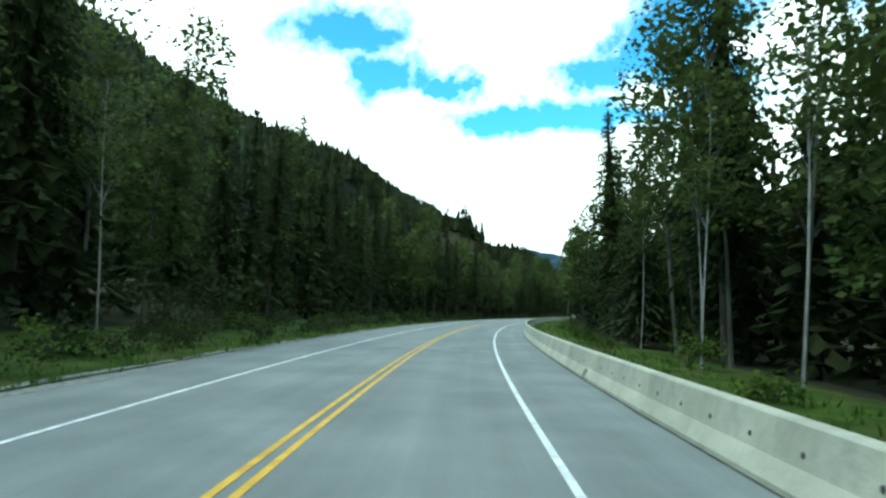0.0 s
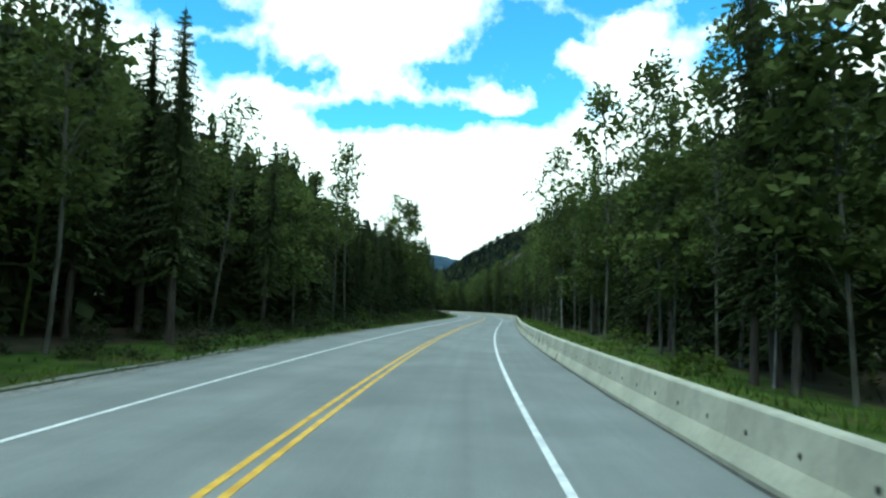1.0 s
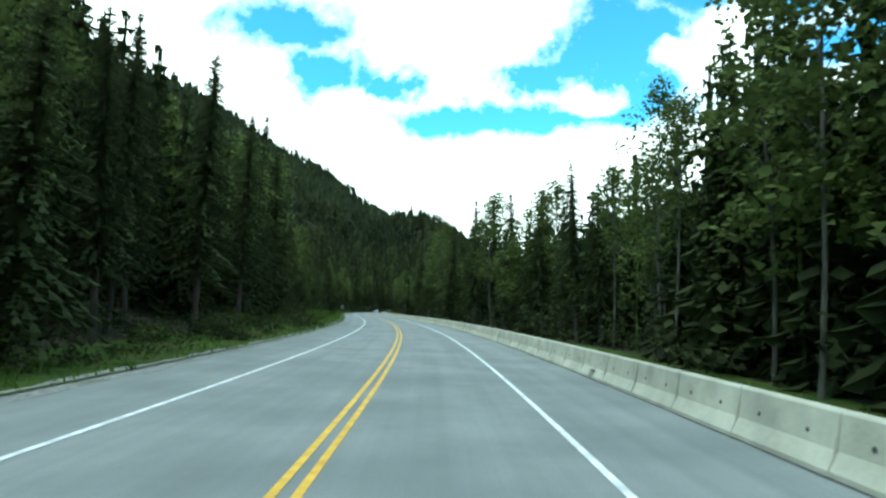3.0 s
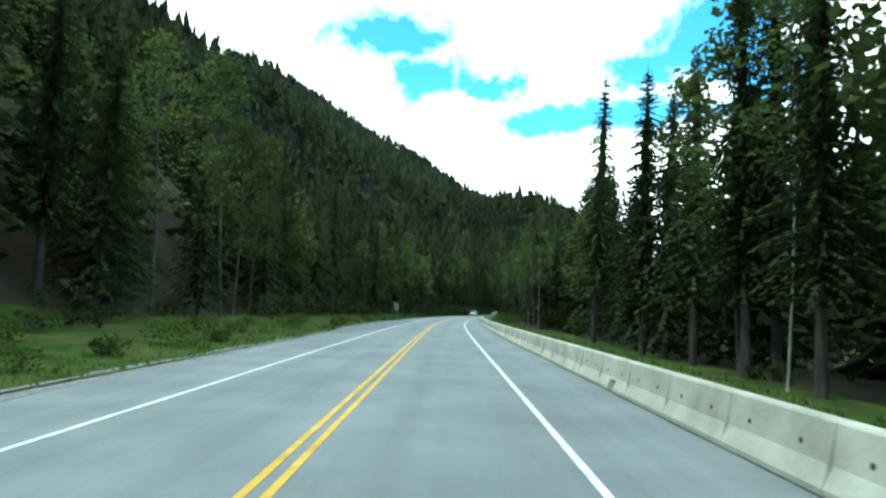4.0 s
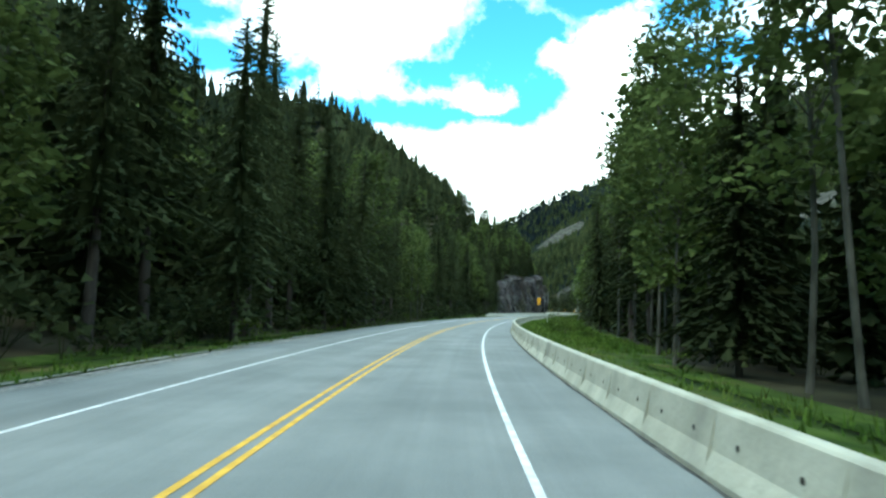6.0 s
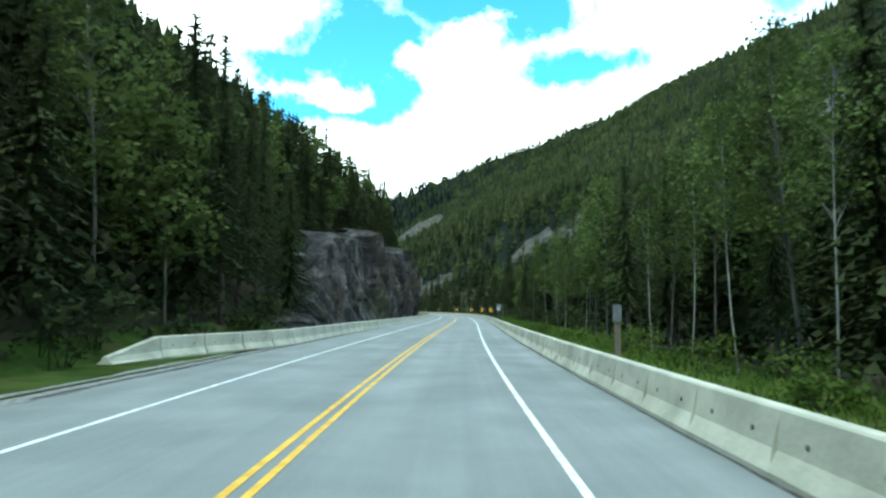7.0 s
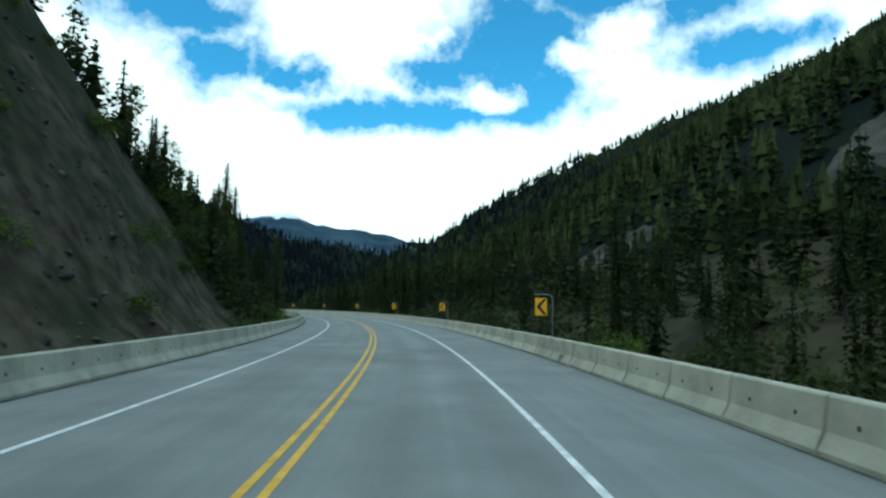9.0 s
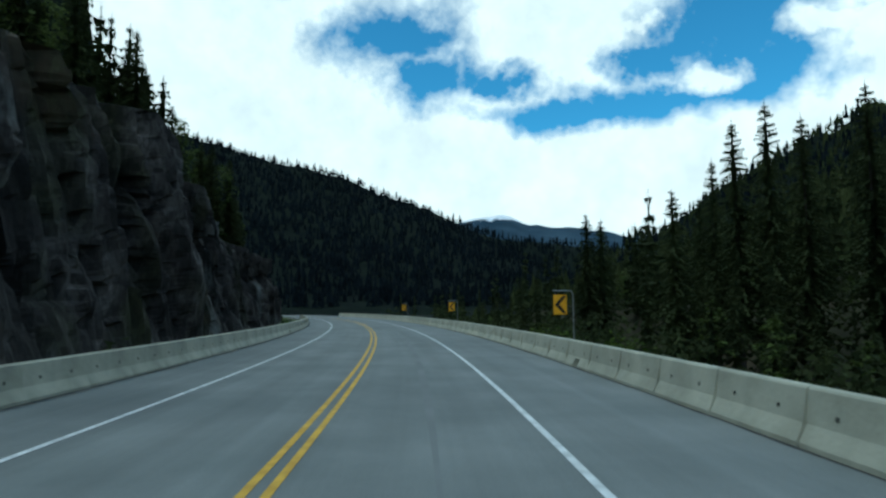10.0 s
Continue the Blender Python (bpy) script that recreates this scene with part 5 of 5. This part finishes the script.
def curve_warning():
    root = new("curve_warning_sign")
    hanger(root, 1.75, 2.5, 5.95, 0.055)
    part("panel", flat_shape(((0, 4.42), (0.73, 5.15), (0, 5.88), (-0.73, 5.15)), -0.012, 0.012), M_SIGN_Y, root, "yellow diamond panel")
    pts = []
    for k in range(9):
        a = radians(0 + 70 * k / 8)
        pts.append((-0.28 + 0.52 * math.cos(a), 4.86 + 0.42 * math.sin(a)))
    for k in range(8, -1, -1):
        a = radians(0 + 70 * k / 8)
        pts.append((-0.28 + 0.4 * math.cos(a), 4.86 + 0.3 * math.sin(a)))
    part("arrow", flat_shape(pts, -0.018, -0.013), M_SIGN_K, root, "black curved arrow shaft")
    part("arrow_head", flat_shape(((-0.4, 5.3), (-0.05, 5.42), (-0.12, 5.02)), -0.018, -0.013), M_SIGN_K, root, "black arrow head pointing to the bend")
    part("speed_tab", flat_shape(((-0.36, 3.6), (0.38, 3.6), (0.38, 4.44), (-0.36, 4.44)), 0.0, 0.02), M_SIGN_Y, root, "yellow advisory speed tab")
    writing("70", 0.5, M_SIGN_K, root, (0.01, -0.008, 4.14))
    writing("km/h", 0.24, M_SIGN_K, root, (0.01, -0.008, 3.76))
    for x in (-0.18, 0.18):
        bm = bmesh.new()
        tube(bm, (x, 0.04, 3.65), (x, 0.05, 5.95), 0.018)
        part("strap", bm, M_STEEL, root)
    return tagged(root, "yellow diamond curve warning sign with speed tab on bent post", "road sign")


def panel_sign(name, w, h, z, label, face, legend=True):
    root = new(name)
    hanger(root, w / 2 + 0.35, w + 0.4, z + h / 2 + 0.25, 0.035)
    bm = bmesh.new()
    box(bm, (w, 0.02, h), (0, 0, z), 0.006)
    part("panel", bm, face, root)
    for x in (-0.36 * w, 0.36 * w):
        bm = bmesh.new()
        tube(bm, (x, 0.04, (-1.2 if legend else z - h / 2)), (x, 0.04, z + h / 2 + 0.25), 0.03 if legend else 0.015)
        part("post" if legend else "strap", bm, M_STEEL, root)
    if not legend:
        return tagged(root, label, "road sign")
    bm = bmesh.new()
    box(bm, (0.6 * w, 0.008, 0.62 * h), (0, -0.014, z + 0.1 * h))
    part("legend", bm, M_SIGN_BACK, root, "pale block of small unreadable markings")
    return tagged(root, label, "road sign")


M_SIGN_G = surface("sign_pale_green", [(0.45, 0.5, 0.47), (0.55, 0.6, 0.57)], 2.0, 0.5)
M_SIGN_BACK = surface("sign_bare_back", [(0.09, 0.1, 0.09), (0.14, 0.15, 0.13)], 2.0, 0.6)


def stand(ob, s, n, turn=0.0, z=0.0):
    x, y = on_road(s, n)
    ob.matrix_basis = place(float(x), float(y), z, heading(s) + radians(turn))


warning = curve_warning()
stand(warning, 927, 6.85, 6, 0.75)
warning.matrix_basis = warning.matrix_basis @ Matrix.Scale(0.62, 4)
stand(panel_sign("information_sign", 0.54, 0.74, 2.35, "pale green and white information sign on steel posts", M_SIGN_G), 1041.5, 7.4, 4)
back_sign = panel_sign("road_sign_back", 0.8, 1.2, 2.1, "bare grey back of a road sign on a bent steel post", M_SIGN_BACK, False)
stand(back_sign, 646, -9.2, 180)


def marker_post(h, label):
    root = new("marker_post")
    bm = bmesh.new()
    box(bm, (0.22, 0.16, h), (0, 0, h / 2 - 0.3), 0.03)
    part("post", bm, M_WOOD, root)
    bm = bmesh.new()
    box(bm, (0.3, 0.26, 0.7), (0, 0, h - 0.25), 0.03)
    part("cap_box", bm, M_STEEL, root, "grey metal box on top")
    return tagged(root, label, "post")


stand(marker_post(2.3, "grey roadside post with a metal box on the grass verge"), 962, 8.4, 0, -0.2)


def snow_pole():
    root = new("marker_pole")
    bm = bmesh.new()
    tube(bm, (0, 0, -0.3), (0.06, 0, 2.3), 0.025, 0.018)
    part("pole", bm, M_SIGN_W, root)
    return tagged(root, "thin white marker pole in the grass behind the barrier", "pole")


# stones at the foot of the scree and the rock faces
def stones():
    g = np.random.default_rng(41)
    base = bmesh.new()
    bmesh.ops.create_icosphere(base, subdivisions=1, radius=1.0)
    base.verts.ensure_lookup_table()
    bv, bf = np.array([v.co[:] for v in base.verts]), np.array([[v.index for v in q.verts] for q in base.faces])
    base.free()
    out = []
    for s0, s1, near, far_m, count, big in ((1212, 1260, 9.2, 26, 700, 0.28), (990, 1205, 8.6, 10.8, 260, 0.35), (1340, 1480, 8.6, 10.8, 180, 0.35)):
        s, n = g.uniform(s0, s1, count), -(near + (far_m - near) * g.random(count) ** 1.8)
        x, y = on_road(s, n)
        z = land(x, y, s, n) + (0.25 if far_m > 20 else 0)
        for i in range(count):
            r = 0.08 + big * g.random() ** 4
            v = bv * g.uniform(0.65, 1.2, bv.shape) * (r, r * g.uniform(0.6, 1.2), r * 0.7)
            out.append((moved(v, x[i], y[i], z[i] + 0.1 * r, g.uniform(0, 6.28)), bf))
    joined("stones", out, M_STONE, "loose grey stones fallen from the slope", "stones")


M_STONE = surface("loose_stone", [(0.03, 0.03, 0.028), (0.11, 0.11, 0.1)], 2.0, 0.9, 0.4, "island", 0.45, specular=0.1)
stones()
stand(snow_pole(), 895, 9.6, 0, -0.4)


# ---- cars in the oncoming lane ----
M_PAINT_SILVER = surface("silver_car_paint", [(0.42, 0.44, 0.46), (0.48, 0.5, 0.52)], 1.0, 0.3, specular=0.6, metal=0.5)
M_PAINT_DARK = surface("dark_car_paint", [(0.02, 0.03, 0.03), (0.03, 0.04, 0.04)], 1.0, 0.3, specular=0.6, metal=0.3)
M_GLASS = surface("car_window", [(0.012, 0.016, 0.018), (0.02, 0.024, 0.026)], 1.0, 0.06, specular=0.7)
M_TYRE = surface("tyre", [(0.012, 0.012, 0.012), (0.02, 0.02, 0.02)], 6.0, 0.9, 0.3)
M_RIM = surface("alloy_rim", [(0.35, 0.36, 0.37), (0.45, 0.46, 0.47)], 2.0, 0.35, metal=0.9)
M_LAMP = surface("headlight_glass", [(0.75, 0.78, 0.8), (0.85, 0.87, 0.88)], 2.0, 0.15, specular=0.7)


def loft(sections):
    """Closed body from cross-sections (y, half width low, half width high, z low, z high)."""
    bm = bmesh.new()
    rings = []
    for y, a, b, z0, z1 in sections:
        zm = z0 + 0.55 * (z1 - z0)
        rings.append([bm.verts.new(p) for p in ((-a, y, z0), (a, y, z0), (a * 1.03, y, zm), (b, y, z1 - 0.04), (b * 0.9, y, z1), (-b * 0.9, y, z1), (-b, y, z1 - 0.04), (-a * 1.03, y, zm))])
    for p, q in zip(rings, rings[1:]):
        for i in range(8):
            bm.faces.new((p[i], p[(i + 1) % 8], q[(i + 1) % 8], q[i]))
    bm.faces.new(list(reversed(rings[0]))), bm.faces.new(rings[-1])
    return bm


def car(paint, label, roof=1.68):
    """A sport utility car, nose towards -y."""
    root = new("car")
    part("body", loft(((-2.25, 0.72, 0.66, 0.42, 0.78), (-2.1, 0.88, 0.8, 0.3, 0.95), (-1.2, 0.92, 0.86, 0.28, 1.06), (-0.9, 0.92, 0.88, 0.28, 1.1), (1.6, 0.92, 0.88, 0.28, 1.12), (2.15, 0.9, 0.84, 0.32, 1.08), (2.25, 0.8, 0.74, 0.45, 0.95))), paint, root)
    part("cabin", loft(((-1.05, 0.8, 0.74, 1.06, 1.1), (-0.35, 0.82, 0.66, 1.06, roof - 0.05), (0.3, 0.83, 0.67, 1.06, roof), (1.4, 0.82, 0.66, 1.06, roof - 0.04), (2.05, 0.8, 0.72, 1.04, 1.12))), M_GLASS, root, "dark tinted windows")
    part("roof", loft(((-0.3, 0.62, 0.58, roof - 0.06, roof - 0.02), (0.3, 0.66, 0.62, roof - 0.03, roof + 0.03), (1.45, 0.65, 0.6, roof - 0.05, roof + 0.0))), paint, root)
    for x in (-0.62, 0.62):
        bm = bmesh.new()
        box(bm, (0.38, 0.1, 0.16), (x, -2.2, 0.8), 0.03)
        part("headlight", bm, M_LAMP, root, "bright white headlight")
    bm = bmesh.new()
    box(bm, (0.8, 0.06, 0.22), (0, -2.25, 0.68), 0.02)
    part("grille", bm, M_TYRE, root, "black grille")
    bm = bmesh.new()
    box(bm, (0.4, 0.03, 0.12), (0, -2.28, 0.5), 0.005)
    part("number_plate", bm, M_SIGN_W, root, "pale plate")
    for x in (-1.02, 1.02):
        bm = bmesh.new()
        box(bm, (0.2, 0.12, 0.15), (x, -0.75, 1.15), 0.04)
        part("mirror", bm, paint, root)
    for x in (-0.82, 0.82):
        for y in (-1.4, 1.4):
            bm = bmesh.new()
            tube(bm, (x - 0.11, y, 0.34), (x + 0.11, y, 0.34), 0.34, sides=20)
            wheel = part("wheel", bm, M_TYRE, root, "black tyre")
            bm = bmesh.new()
            o = math.copysign(0.115, x)
            tube(bm, (x + o * 0.5, y, 0.34), (x + o, y, 0.34), 0.21, sides=14)
            part("rim", bm, M_RIM, wheel, "silver alloy rim")
    return tagged(root, label, "car")


stand(car(M_PAINT_SILVER, "silver sport utility car in the oncoming lane"), 722, -2.5)
stand(car(M_PAINT_DARK, "dark car with bright headlights in the oncoming lane", 1.55), 760, -2.3)
